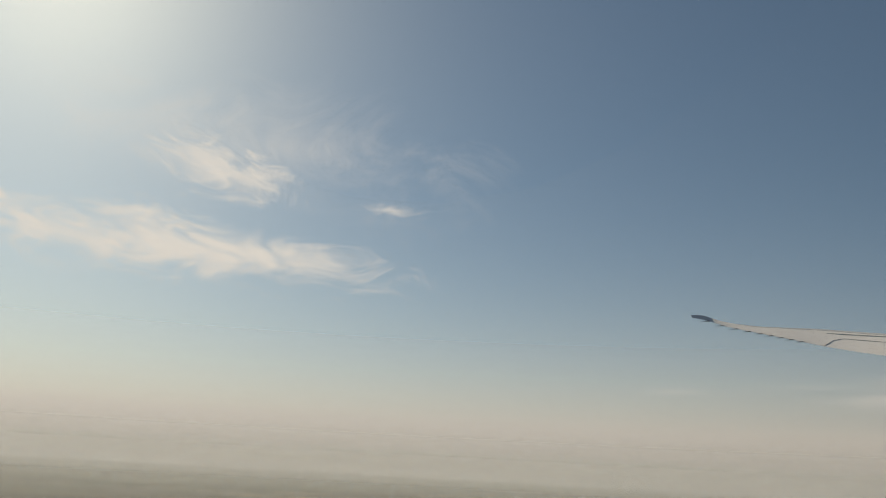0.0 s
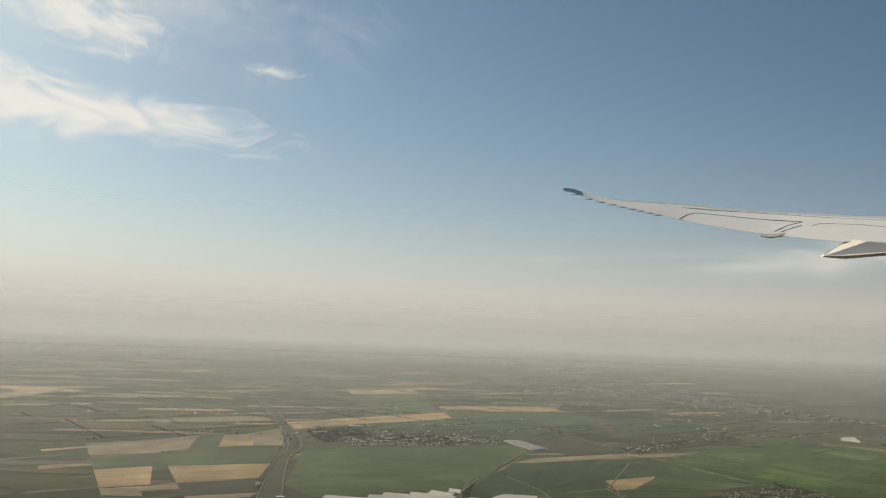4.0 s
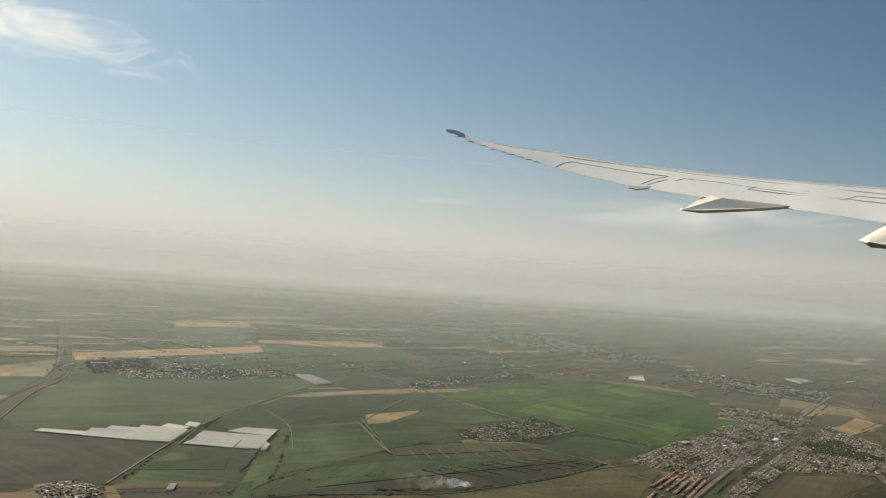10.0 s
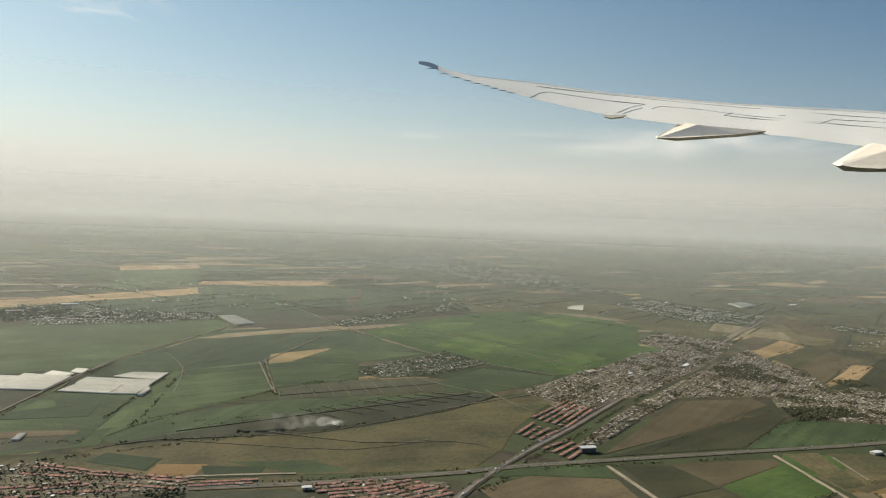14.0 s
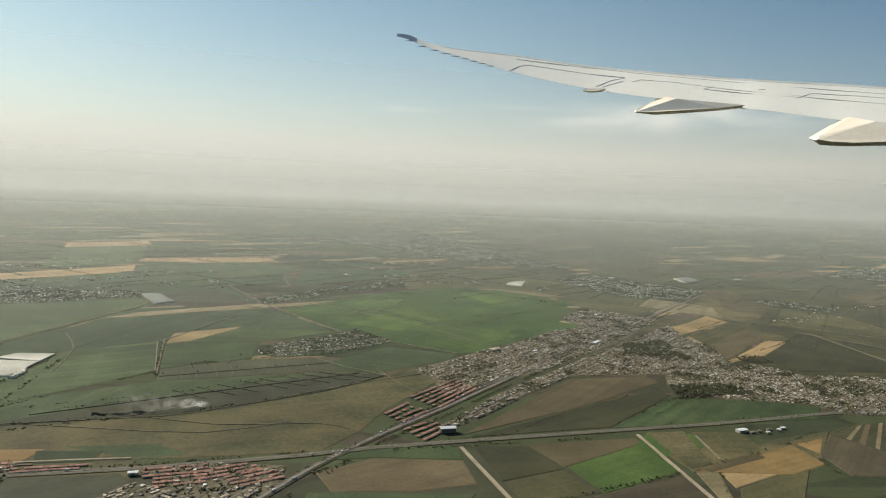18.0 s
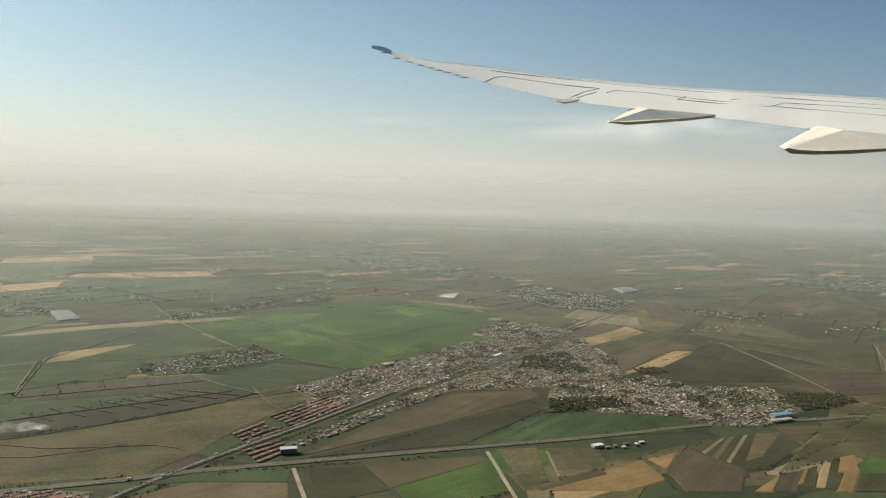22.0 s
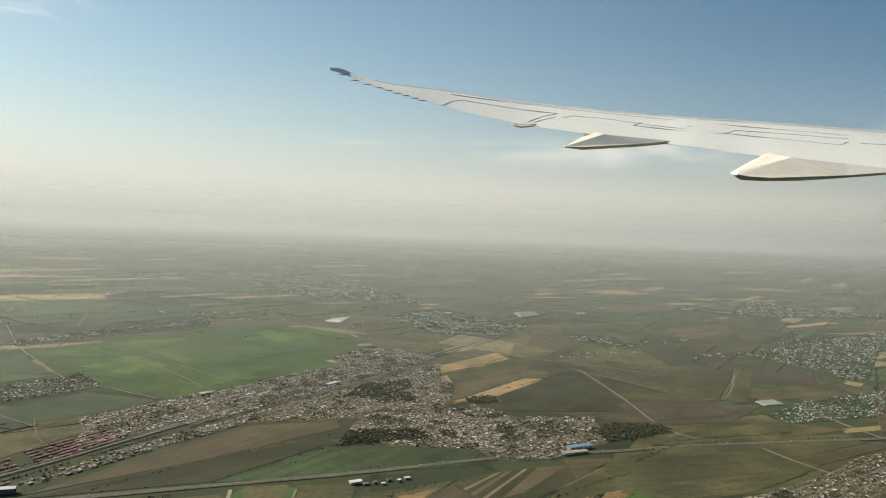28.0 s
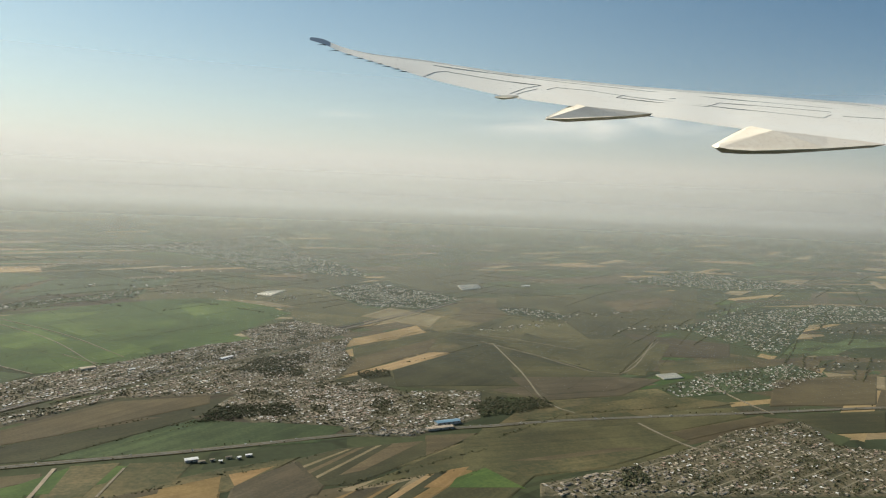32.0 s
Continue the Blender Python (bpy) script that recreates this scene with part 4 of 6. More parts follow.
# ---- greenhouses, sheds ----
def greenhouse(corners, bays):
    """A block of film tunnels side by side over a four-cornered plot, on a low plinth."""
    p = [Vector((*c, 0)) for c in corners]
    top = new("greenhouse_block", None)
    top.location = (p[0].x, p[0].y, 0.16)
    tagged(top, "block of white plastic-film greenhouse tunnels in the fields", "greenhouse", "greenhouses of the plain")
    bays = int(bays * 1.6) + 1
    arch = 0.28 * (p[3] - p[0]).length / bays
    for i in range(bays):
        verts, faces = [], []
        for s in (0.0, 1.0):
            for k in range(6):
                t = (i + 0.09 + 0.82 * k / 5) / bays
                a, b = p[0].lerp(p[3], t), p[1].lerp(p[2], t)
                q = a.lerp(b, s) - p[0]
                verts.append((q.x, q.y, 0.2 + arch * math.sin(math.pi * k / 5)))
        verts += [(verts[j][0], verts[j][1], 0.0) for j in (0, 5, 6, 11)]
        for k in range(5):
            faces.append((k, k + 1, k + 7, k + 6))
        faces += [(12, 0, 6, 14), (5, 13, 15, 11), (12, 13, 5, 4, 3, 2, 1, 0), (15, 14, 6, 7, 8, 9, 10, 11)]
        mesh_from("tunnel", verts, faces, ["film"], parent=top)


def shed(name, x, y, turn, w, d, h, roof, label, category="shed", wall="shed_wall"):
    """A long hall: walls, a low gabled roof with eaves, a gate and a row of windows."""
    top = new(name, None)
    v, f, k = house_mesh(w, d, h, h * 0.28, 0.0, 0.12)
    mesh_from("wall", v[:8], f[:4], [wall], parent=top)
    mesh_from("roof", v[8:], [tuple(j - 8 for j in q) for q in f[4:]], [roof], parent=top)
    bm = bmesh.new()
    box(bm, -0.25, 0.25, -d / 2 - 0.02, -d / 2 + 0.02, 0, h * 0.7)
    part("gate", bm, "lane", top)
    for i in range(max(2, int(w / 1.4))):
        bm = bmesh.new()
        cx = -w / 2 + (i + 0.5) * w / max(2, int(w / 1.4))
        if abs(cx) < 0.5:
            bm.free()
            continue
        box(bm, cx - 0.2, cx + 0.2, -d / 2 - 0.02, -d / 2 + 0.02, h * 0.5, h * 0.8)
        part("window", bm, "lane", top)
    top.matrix_world = Matrix.Translation((x, y, 0.185)) @ Matrix.Rotation(turn, 4, "Z")
    return tagged(top, label, category)


# ---- the airliner's wing that fills the upper sky ----
WING = Matrix(((0.95497, 0.29633, -0.01500, 201.02303), (-0.29489, 0.95350, 0.06232, 13.98909), (0.03277, -0.05509, 0.99794, 61.55244), (0.00000, 0.00000, 0.00000, 1.00000)))
LEAD = [(0.0000, 0.2805), (0.0079, 0.2801), (0.0183, 0.2781), (0.0381, 0.2694), (0.0779, 0.2599), (0.1176, 0.2551), (0.1573, 0.2511), (0.1971, 0.2455), (0.2368, 0.2400), (0.2765, 0.2348), (0.3163, 0.2312), (0.3560, 0.2277), (0.4355, 0.2213), (0.5149, 0.2161), (0.5944, 0.2122), (0.7279, 0.2042), (1.0013, 0.1883)]
TRAIL = [(0.0000, 0.2765), (0.0079, 0.2746), (0.0223, 0.2702), (0.0381, 0.2630), (0.0779, 0.2511), (0.1176, 0.2400), (0.1613, 0.2273), (0.1971, 0.2185), (0.2765, 0.2026), (0.3361, 0.1947), (0.3703, 0.1907), (0.4673, 0.1788), (0.5149, 0.1748), (0.5944, 0.1645), (0.6381, 0.1605), (0.7279, 0.1510), (1.0013, 0.1216)]


def along(table, s):
    """A smooth curve through the table's pairs."""
    k = max(i for i, q in enumerate(table[:-1]) if q[0] <= s or i == 0)
    (a, p), (e, q) = table[k], table[k + 1]
    before = table[k - 1] if k else (2 * a - e, 2 * p - q)
    after = table[k + 2] if k + 2 < len(table) else (2 * e - a, 2 * q - p)
    u, w = (s - a) / (e - a), e - a
    m0, m1 = (q - before[1]) / (e - before[0]) * w, (after[1] - p) / (after[0] - a) * w
    return (2 * u ** 3 - 3 * u * u + 1) * p + (u ** 3 - 2 * u * u + u) * m0 + (3 * u * u - 2 * u ** 3) * q + (u ** 3 - u * u) * m1


def wing_at(s, v, lift=0.0):
    """A point of the upper skin: s from the tip inboard, v from the trailing to the leading edge."""
    t, l = along(TRAIL, s), along(LEAD, s)
    depth0 = 2850.0
    depth1 = depth0 + 19000 * (l - t)
    h = t + (l - t) * v
    d = depth0 + (depth1 - depth0) * v
    camber = (l - t) * 0.03 * math.sin(math.pi * min(1.0, v)) * d
    return Vector((d * (s - 0.1097), d, d * h + camber + lift))


def wing_strip(name, line, wide, mat, parent, lift=1.5, label=""):
    """A narrow raised strip on the skin along points of (s, v)."""
    pts, wide = [wing_at(s, v, lift) for s, v in line], wide * 0.38
    verts, faces = [], []
    for p in pts:
        verts += [p + Vector((0, 0, -wide / 2)), p + Vector((0, 0, wide / 2)), p + Vector((0, 3, wide / 2 - 2)), p + Vector((0, 3, -wide / 2 - 2))]
    for i in range(len(pts) - 1):
        k = 4 * i
        faces += [(k, k + 4, k + 5, k + 1), (k + 1, k + 5, k + 6, k + 2), (k + 3, k + 2, k + 6, k + 7), (k, k + 3, k + 7, k + 4)]
    return mesh_from(name, [tuple(v) for v in verts], faces, [mat], parent=parent)


def wing():
    top = new("airliner_wing", None)
    tagged(top, "long white swept airliner wing with an upturned raked tip", "aircraft wing")

    def skin(name, s0, s1, n, mat, v0=0.0, v1=1.0, lift=0.0, thick=2.2):
        verts, faces = [], []
        m = 9
        for i in range(n + 1):
            s = s0 + (s1 - s0) * i / n
            up = [wing_at(s, v0 + (v1 - v0) * k / (m - 1), lift) for k in range(m)]
            low = [p - Vector((0, 0, thick * (0.25 + math.sin(math.pi * min(0.98, k / (m - 1)) ** 0.7)))) for k, p in enumerate(up)]
            verts += [tuple(p) for p in up] + [tuple(p) for p in reversed(low)]
        w = 2 * m
        for i in range(n):
            for k in range(w):
                a, b = i * w + k, i * w + (k + 1) % w
                faces.append((a, b, b + w, a + w))
        faces += [tuple(range(w)), tuple(reversed(range(n * w, n * w + w)))]
        ob = mesh_from(name, verts, faces, [mat], parent=top)
        ob.data.polygons.foreach_set("use_smooth", [len(p.vertices) == 4 for p in ob.data.polygons])
        ob.data.set_sharp_from_angle(angle=radians(20))
        return ob

    skin("wing_skin", 0.028, 1.0, 70, "wing_white")
    tagged(skin("wing_tip", 0.0, 0.028, 6, "wing_metal"), "dark bare metal tip cap")
    skin("leading_edge", 0.06, 1.0, 60, "wing_grey", 0.95, 1.01, 1.0, 10.0)
    wing_strip("panel_seam", [(0.1573, 0.0), (0.1716, 0.387), (0.1844, 0.558)], 1.16, "wing_seam", top)
    wing_strip("panel_seam", [(0.1844, 0.558), (0.2273, 0.592), (0.267, 0.613), (0.3202, 0.634)], 1.32, "wing_seam", top)
    wing_strip("panel_seam", [(0.3202, 0.634), (0.2988, 0.435), (0.2789, 0.132)], 0.99, "wing_seam", top)
    wing_strip("panel_seam", [(0.2877, 0.146), (0.2988, 0.291), (0.3171, 0.482)], 0.99, "wing_seam", top)
    wing_strip("panel_seam", [(0.1677, 0.781), (0.2511, 0.888), (0.2908, 0.911), (0.3576, 0.872)], 0.66, "wing_grey", top)
    wing_strip("panel_seam", [(0.329, 0.481), (0.3417, 0.617), (0.3576, 0.625)], 0.66, "wing_seam", top)
    wing_strip("panel_seam", [(0.3576, 0.625), (0.3862, 0.647), (0.4498, 0.583), (0.4975, 0.558), (0.565, 0.548)], 0.83, "wing_grey", top)
    wing_strip("panel_seam", [(0.4283, 0.501), (0.4895, 0.482), (0.5594, 0.5)], 1.65, "wing_seam", top)
    wing_strip("panel_seam", [(0.5594, 0.5), (0.5769, 0.661)], 1.32, "wing_seam", top)
    wing_strip("panel_seam", [(0.5769, 0.661), (0.6405, 0.679), (0.7422, 0.69)], 0.99, "wing_seam", top)
    wing_strip("panel_seam", [(0.4283, 0.501), (0.4418, 0.643)], 0.83, "wing_seam", top)
    wing_strip("panel_seam", [(0.565, 0.531), (0.6484, 0.517), (0.7303, 0.506)], 0.83, "wing_grey", top)
    wing_strip("panel_seam", [(0.7303, 0.506), (0.7422, 0.616)], 1.32, "wing_seam", top)
    wing_strip("panel_seam", [(0.3576, 0.872), (0.4498, 0.865), (0.561, 0.822), (0.7422, 0.793)], 0.66, "wing_grey", top)
    wing_strip("panel_seam", [(0.7597, 0.602), (0.8471, 0.648), (0.9663, 0.72)], 1.32, "wing_seam", top)
    wing_strip("hinge", [(0.387, 0.628), (0.3965, 0.657)], 1.98, "wing_grey", top)
    wing_strip("hinge", [(0.5038, 0.65), (0.5133, 0.67)], 1.98, "wing_grey", top)
    wing_strip("hinge", [(0.6548, 0.674), (0.6643, 0.691)], 1.98, "wing_grey", top)
    # short white strips put on as the highlights along the leading edge
    wing_strip("vortex_plate", [(0.3687, 1.0), (0.4021, 1.0)], 1.32, "white_roof", top)
    wing_strip("vortex_plate", [(0.4418, 1.0), (0.4696, 1.0)], 1.32, "white_roof", top)
    wing_strip("vortex_plate", [(0.5531, 0.95), (0.5769, 0.97)], 1.32, "white_roof", top)
    wing_strip("vortex_plate", [(0.6643, 1.0), (0.6882, 1.0)], 1.32, "white_roof", top)
    # static wicks on the outer trailing edge
    for s in [0.0223, 0.0397, 0.0572, 0.0731, 0.0866, 0.0993, 0.1113, 0.1232, 0.1343]:
        a, d = wing_at(s, 0.02), 2.6
        verts = [a + Vector((0, 0, d)), a + Vector((0, 8, 0)), a + Vector((0, 0, -d)), a + Vector((-36, -30, -8))]
        mesh_from("static_wick", [tuple(v) for v in verts], [(0, 1, 3), (1, 2, 3), (2, 0, 3), (0, 2, 1)], ["wing_dark"], parent=top)

    def fairing(name, pts, deep, lean, label):
        """A pointed hull under the trailing edge: tail, upper ridge, crease, nose and the belly between, a width deep."""
        low = min(h for _, h, _ in pts)
        near = [Vector((s - 0.1097, 1.0, h)) * (d - 400 * s + lean * (h - low)) for s, h, d in pts]
        n = len(near)
        far = [p + Vector((0.12 * deep * (i > 0), deep * (0.25 if i == 0 else 1.0), 0.06 * deep * (i in (1, 2)))) for i, p in enumerate(near)]
        verts = [tuple(p) for p in near + far]
        faces = [tuple(reversed(range(n))), tuple(range(n, 2 * n))] + [(i, (i + 1) % n, n + (i + 1) % n, n + i) for i in range(n)]
        ob = mesh_from(name, verts, faces, ["wing_fairing"], parent=top)
        return tagged(ob, label)

    fairing("fuel_pipe", [(0.2591, 0.2015, 2798), (0.2606, 0.2039, 2798), (0.2829, 0.2047, 2807), (0.2924, 0.2044, 2950), (0.2869, 0.2023, 2807), (0.2710, 0.2005, 2798)], 30, 3900, "grey fuel pipe at the trailing edge")
    fairing("flap_fairing", [(0.3330, 0.1725, 2759), (0.3338, 0.1757, 2768), (0.3703, 0.1946, 2931), (0.3886, 0.1910, 2768), (0.4839, 0.1823, 2950), (0.4498, 0.1785, 2893), (0.4100, 0.1758, 2768), (0.3624, 0.1726, 2749)], 70, 7600, "white pointed flap track fairing")
    fairing("flap_fairing", [(0.5833, 0.1355, 2759), (0.5841, 0.1403, 2768), (0.6278, 0.1664, 2931), (0.6612, 0.1606, 2768), (0.7422, 0.1525, 2893), (0.8312, 0.1429, 2970), (0.7422, 0.1358, 2768), (0.6882, 0.1321, 2768), (0.6325, 0.1311, 2755), (0.6008, 0.1326, 2755)], 100, 3700, "large white pointed flap track fairing")
    top.matrix_world = WING @ Matrix.Scale(1.16, 4)
    return top


wing()

MAT["house_wall_one"] = surface("house_wall_lime", (0.46, 0.42, 0.35), (0.66, 0.63, 0.57), 0.5, 3.0, tint=0.3)
MAT["house_roof_one"] = surface("house_roof_slate", (0.19, 0.155, 0.112), (0.40, 0.335, 0.255), 0.4, 3.0, rough=0.7, tint=0.6)

# ---- fields ----
field("green", [(23.8, 390.1), (66.9, 393), (107, 407.5), (114.6, 388.9), (99.2, 354.2), (69.9, 305.4), (64, 266.5)])
field("darkgreen", [(70.9, 301.3), (99.8, 349.9), (168.7, 379.2), (195.6, 317.7), (159.3, 299.2), (130, 296.1), (101.4, 289.6), (95.2, 288.2), (81.1, 282.3)])
field("darkgreen", [(0.4, 462), (93.9, 504.7), (146.9, 459.6), (164.1, 399.6), (124.4, 396), (104.9, 428), (11.8, 426.9)])
field("green", [(280.7, 560.7), (372.6, 491.3), (382.5, 409.6), (416.2, 395.8), (355, 350.2), (336.9, 374.2), (338.7, 394.3), (328.4, 430.8), (296.2, 456), (252.5, 447.1)])
field("meadow", [(427, 411), (507.9, 449.6), (661.4, 464.9), (517, 333.5), (407.1, 282.5), (387.4, 284.5), (362.6, 287)])
field("brown", [(456, 422.8), (509.2, 401.3), (495, 353.8), (439, 338.8), (424.4, 367.5)])
field("darkgreen", [(331.7, 244.1), (388.3, 282), (430.2, 280.2), (432.4, 256.5), (374, 203.3), (362.5, 227.4)])
field("green", [(501.6, 438.6), (688.2, 483.2), (562.1, 334), (498, 295.5), (440.2, 230.4), (425.9, 257), (403.1, 319.3), (470, 382.6)])
field("darkgreen", [(397.8, 335), (424.8, 302.4), (439.5, 229.7), (401.5, 261)])
field("green", [(348.6, 258.1), (409.5, 285.3), (414, 247), (396, 202.4), (380.3, 219.5), (361.8, 230.5)])
field("plough", [(381.9, 222.2), (439.4, 227.9), (447.8, 216.2), (394.2, 209.6)])
field("green", [(364.3, 185.2), (415.2, 179.9), (415.9, 158.6), (396.5, 143.3), (342.4, 156.1)])
field("meadow", [(394.2, 209.6), (443.5, 211.3), (451, 192.8), (410, 176.4), (368.3, 185.4)])
field("brown", [(509.6, 277.2), (529.6, 238), (560.2, 244.5), (486.3, 185.8), (467.1, 208.5)])
field("brown", [(411.5, 164.5), (455.5, 174.3), (465.4, 169.2), (437.2, 162.4), (414.7, 157.5)])
field("meadow", [(62.9, 199.6), (89.4, 202), (111.4, 196.7), (136.5, 181.4), (135.3, 168.5), (73.3, 168.1)])
field("darkgreen", [(73.4, 167.9), (105.6, 168.6), (101.5, 161.4), (75.3, 162.1)])
field("green", [(44.6, 254.9), (67.5, 253.9), (94.2, 257.6), (89.7, 207.7), (62.6, 200.4)])
field("plough", [(56.2, 219.6), (65.8, 226.6), (83.4, 220.2), (83.4, 207.3), (61.5, 203.6)])
field("plough", [(-73.1, 648.7), (-68.4, 651.4), (-5.2, 413.4), (-0.9, 344.3), (8.4, 264.5), (11.1, 216.9), (4.5, 216.7), (0.1, 263.8), (-5.3, 331.6), (-10.7, 412.1)])
field("tan", [(-98.1, 375), (-58, 403.1), (-48.9, 361.5), (-84.6, 345.8)])
field("green", [(-83.3, 343.2), (-47.9, 358.6), (-51.9, 324.8), (-70.1, 314.6)])
field("stubble", [(-69.6, 313.5), (-51, 323.7), (-40.5, 289.2), (-55.3, 282.8)])
field("tan", [(-54.9, 281.9), (-41.9, 282.3), (-37.2, 271.7), (-50, 271.4)])
field("darkgreen", [(-48.9, 269), (-36.6, 270.1), (-19.3, 267.1), (-14.9, 236.9), (-34.4, 237.7)])
field("tan", [(-98.8, 474.9), (-36.7, 505.3), (-32, 487.4), (-94.4, 458.8)])
field("tan", [(-85.2, 353.6), (-56.7, 404.6), (-49.7, 359), (-84.1, 344.8)])
field("stubble", [(-312.9, 684), (-243.7, 670.6), (-209.5, 645.4), (-256, 628.2)])
field("tan", [(-242.2, 534.4), (-262.6, 621.1), (-226.8, 667.4), (-233.5, 617.4)])
field("stubble", [(-21.6, 480.8), (82.4, 566.7), (86.2, 527), (-11.6, 448.5)])
field("stubble", [(-1.9, 751.5), (63, 792.6), (73.1, 738), (5.4, 706)])
field("stubble", [(-38.1, 377.2), (-44, 416.1), (-32, 421.5), (-23, 384)])
field("tan", [(-32.6, 423.6), (-20, 451.1), (-8.7, 387.2), (-23, 384)])
field("tan", [(-72.7, 392.6), (-56.3, 412.9), (-49.6, 366.4), (-59.9, 361.1)])
field("green", [(-55.8, 413), (-44.5, 416), (-37.7, 373.9), (-49.2, 366.5)])
field("green", [(-59.4, 359.7), (-10.3, 378.1), (-7.3, 339.1), (-45.8, 326.4)])
field("stubble", [(-45.3, 325.2), (-6.6, 336.6), (-6.2, 305.9), (-32.8, 294.5)])
field("plough", [(-32.1, 292.7), (-6.2, 303.8), (-3.7, 281.2), (-24.2, 273.3)])
field("tan", [(-23.9, 272.6), (-1.4, 280.6), (-3, 273.7), (-21.7, 267.3)])
field("darkgreen", [(-21.1, 265.8), (-2.8, 272.9), (1.3, 234.6), (-7.2, 231.4)])
field("tan", [(-91.3, 483.4), (-39, 509.3), (-33.5, 488.8), (-87.8, 469.8)])
field("tan", [(81.7, 619.5), (191.6, 652.3), (172.8, 601.7), (86.6, 589.3)])
field("tan", [(37.6, 908.3), (150.2, 948.4), (125.5, 898.6), (52.1, 866.7)])
field("green", [(86.5, 580.7), (170.4, 587.9), (195.8, 557.2), (176.3, 526.1), (88.5, 527.8)])
field("green", [(6.7, 693.6), (72.1, 723.6), (79.2, 586.3), (26.3, 541.1)])
field("darkgreen", [(-7.3, 444.8), (25.3, 481.4), (86.1, 523.5), (111.6, 522), (104.7, 427.4), (32.2, 418.5), (2.2, 442.5)])
field("green", [(2.4, 377.3), (73.6, 399.7), (105.3, 418.9), (110, 385.1), (75.1, 299.1), (18.3, 275.7), (5.6, 294.2)])
field("plough", [(5.9, 289.5), (19.4, 273.3), (63.5, 262.7), (56.5, 218.2), (11.5, 216.9), (9.4, 266.9)])
field("green", [(66.5, 259.9), (90.5, 254.3), (85.1, 219), (58.1, 218.2)])
field("green", [(97.7, 287.7), (126.4, 302.7), (131.1, 258.4), (107.3, 236.6), (86.3, 219)])
field("darkgreen", [(76.2, 299.2), (109.4, 378), (141.6, 384), (97.8, 289.6), (95.1, 297.2)])
field("tan", [(99.2, 354.2), (110.9, 367.3), (165.2, 391.9), (169.6, 384.5), (109.7, 355.3)])
field("plough", [(114.6, 423.9), (138.9, 444.5), (158.7, 411.5), (165.3, 393.8), (124.4, 396)])
field("stubble", [(130, 299.2), (131, 317.7), (156, 329.9), (152.2, 321.3), (140.1, 303.7)])
field("stubble", [(82.1, 616.3), (175.6, 639.1), (184.7, 597.5), (80.1, 589.5)])
field("green", [(90.1, 578.3), (137.3, 548.1), (146.9, 462.2), (104.9, 443.8)])
field("green", [(139.3, 548.3), (197.2, 553.4), (183.8, 510.3), (144.9, 507.8)])
field("darkgreen", [(145.6, 501.7), (183.6, 507), (184.4, 463.4), (147.6, 459.6)])
field("darkgreen", [(200.6, 553.7), (280.7, 560.7), (262.8, 505.2), (185.6, 458.2)])
field("bright", [(173.9, 373.9), (250.6, 439.5), (294.3, 450.6), (327.3, 428.3), (336.5, 390.1), (303.6, 334.4), (312.1, 322.2), (250.8, 276), (234.8, 273.3), (216.7, 293.1), (196.3, 321.4)])
field("bright", [(179.1, 370.4), (212.2, 399.3), (246, 407.4), (220.4, 364.4), (202.1, 356.8)])
field("bright", [(228.2, 331.9), (259.5, 324.8), (272.2, 303.3), (252, 282), (236.3, 295.1)])
field("tan", [(310.7, 448.4), (330.6, 435.8), (345.8, 411.8), (316.7, 421)])
field("darkgreen", [(210.4, 286.2), (233.8, 271.5), (228, 262.8), (199.2, 247.5), (186.5, 251), (186.9, 264.7)])
field("green", [(129.9, 297.1), (163.5, 297.9), (159.9, 271.4), (132.3, 261.6)])
field("green", [(155.9, 327.4), (195.6, 317.7), (163.7, 300), (136, 299.8)])
field("plough", [(132.7, 260), (161.8, 271.2), (187.6, 269), (186.8, 252.6), (132.8, 245.7)])
field("green", [(101.4, 289.6), (127.8, 299.3), (130.7, 257.9), (100.5, 231.9), (88.9, 213.1)])
field("darkgreen", [(89.3, 211.7), (100.7, 230.8), (132.8, 245.7), (186.4, 250.3), (151, 226.1), (92.8, 208.2)])
field("darkgreen", [(65.9, 260.6), (69.6, 258.9), (90.5, 256.8), (85.1, 209.2), (82.6, 209.5)])
field("plough", [(92.8, 208.2), (135.3, 227.9), (184.3, 249), (202.6, 245.7), (180.9, 228.8), (152.2, 215), (116.9, 210.5)])
field("meadow", [(92.7, 206.5), (152.2, 213.9), (182.6, 228.6), (202.8, 242.7), (223.3, 242.9), (195, 208.7), (185.7, 192.4), (174.1, 179.8), (140, 181.4), (112.7, 184.3), (84.3, 204.3)])
field("darkgreen", [(119.7, 191.6), (138.4, 190.5), (146.1, 183), (138.8, 181.6), (133.3, 183.1)])
field("brown", [(109.3, 195.7), (115.3, 196.1), (119.7, 185), (111.4, 185.2)])
field("plough", [(94.9, 171.6), (104, 175.1), (133.6, 173.7), (136.2, 169.6), (126.9, 152.7), (120.4, 147.2), (101.9, 150.3)])
field("ochre", [(160.7, 150.5), (199.2, 142.8), (196.8, 134.4), (158.4, 140.8)])
field("darkgreen", [(170.3, 157.9), (202.4, 151.8), (197.5, 144.1), (167.9, 150.3)])
field("brown", [(172.7, 167.8), (186.1, 173.7), (205.1, 169.1), (204.3, 156.2), (190.9, 155.3), (174.9, 157.8)])
field("green", [(174.7, 174.3), (187.6, 179.8), (207.1, 178.6), (205.1, 169.9), (186.3, 174.4)])
field("darkgreen", [(210.6, 177.3), (223.2, 175.2), (225.9, 160.9), (210.3, 156.8)])
field("brown", [(224, 176.3), (252.6, 176.4), (253.1, 173), (226.8, 161.8)])
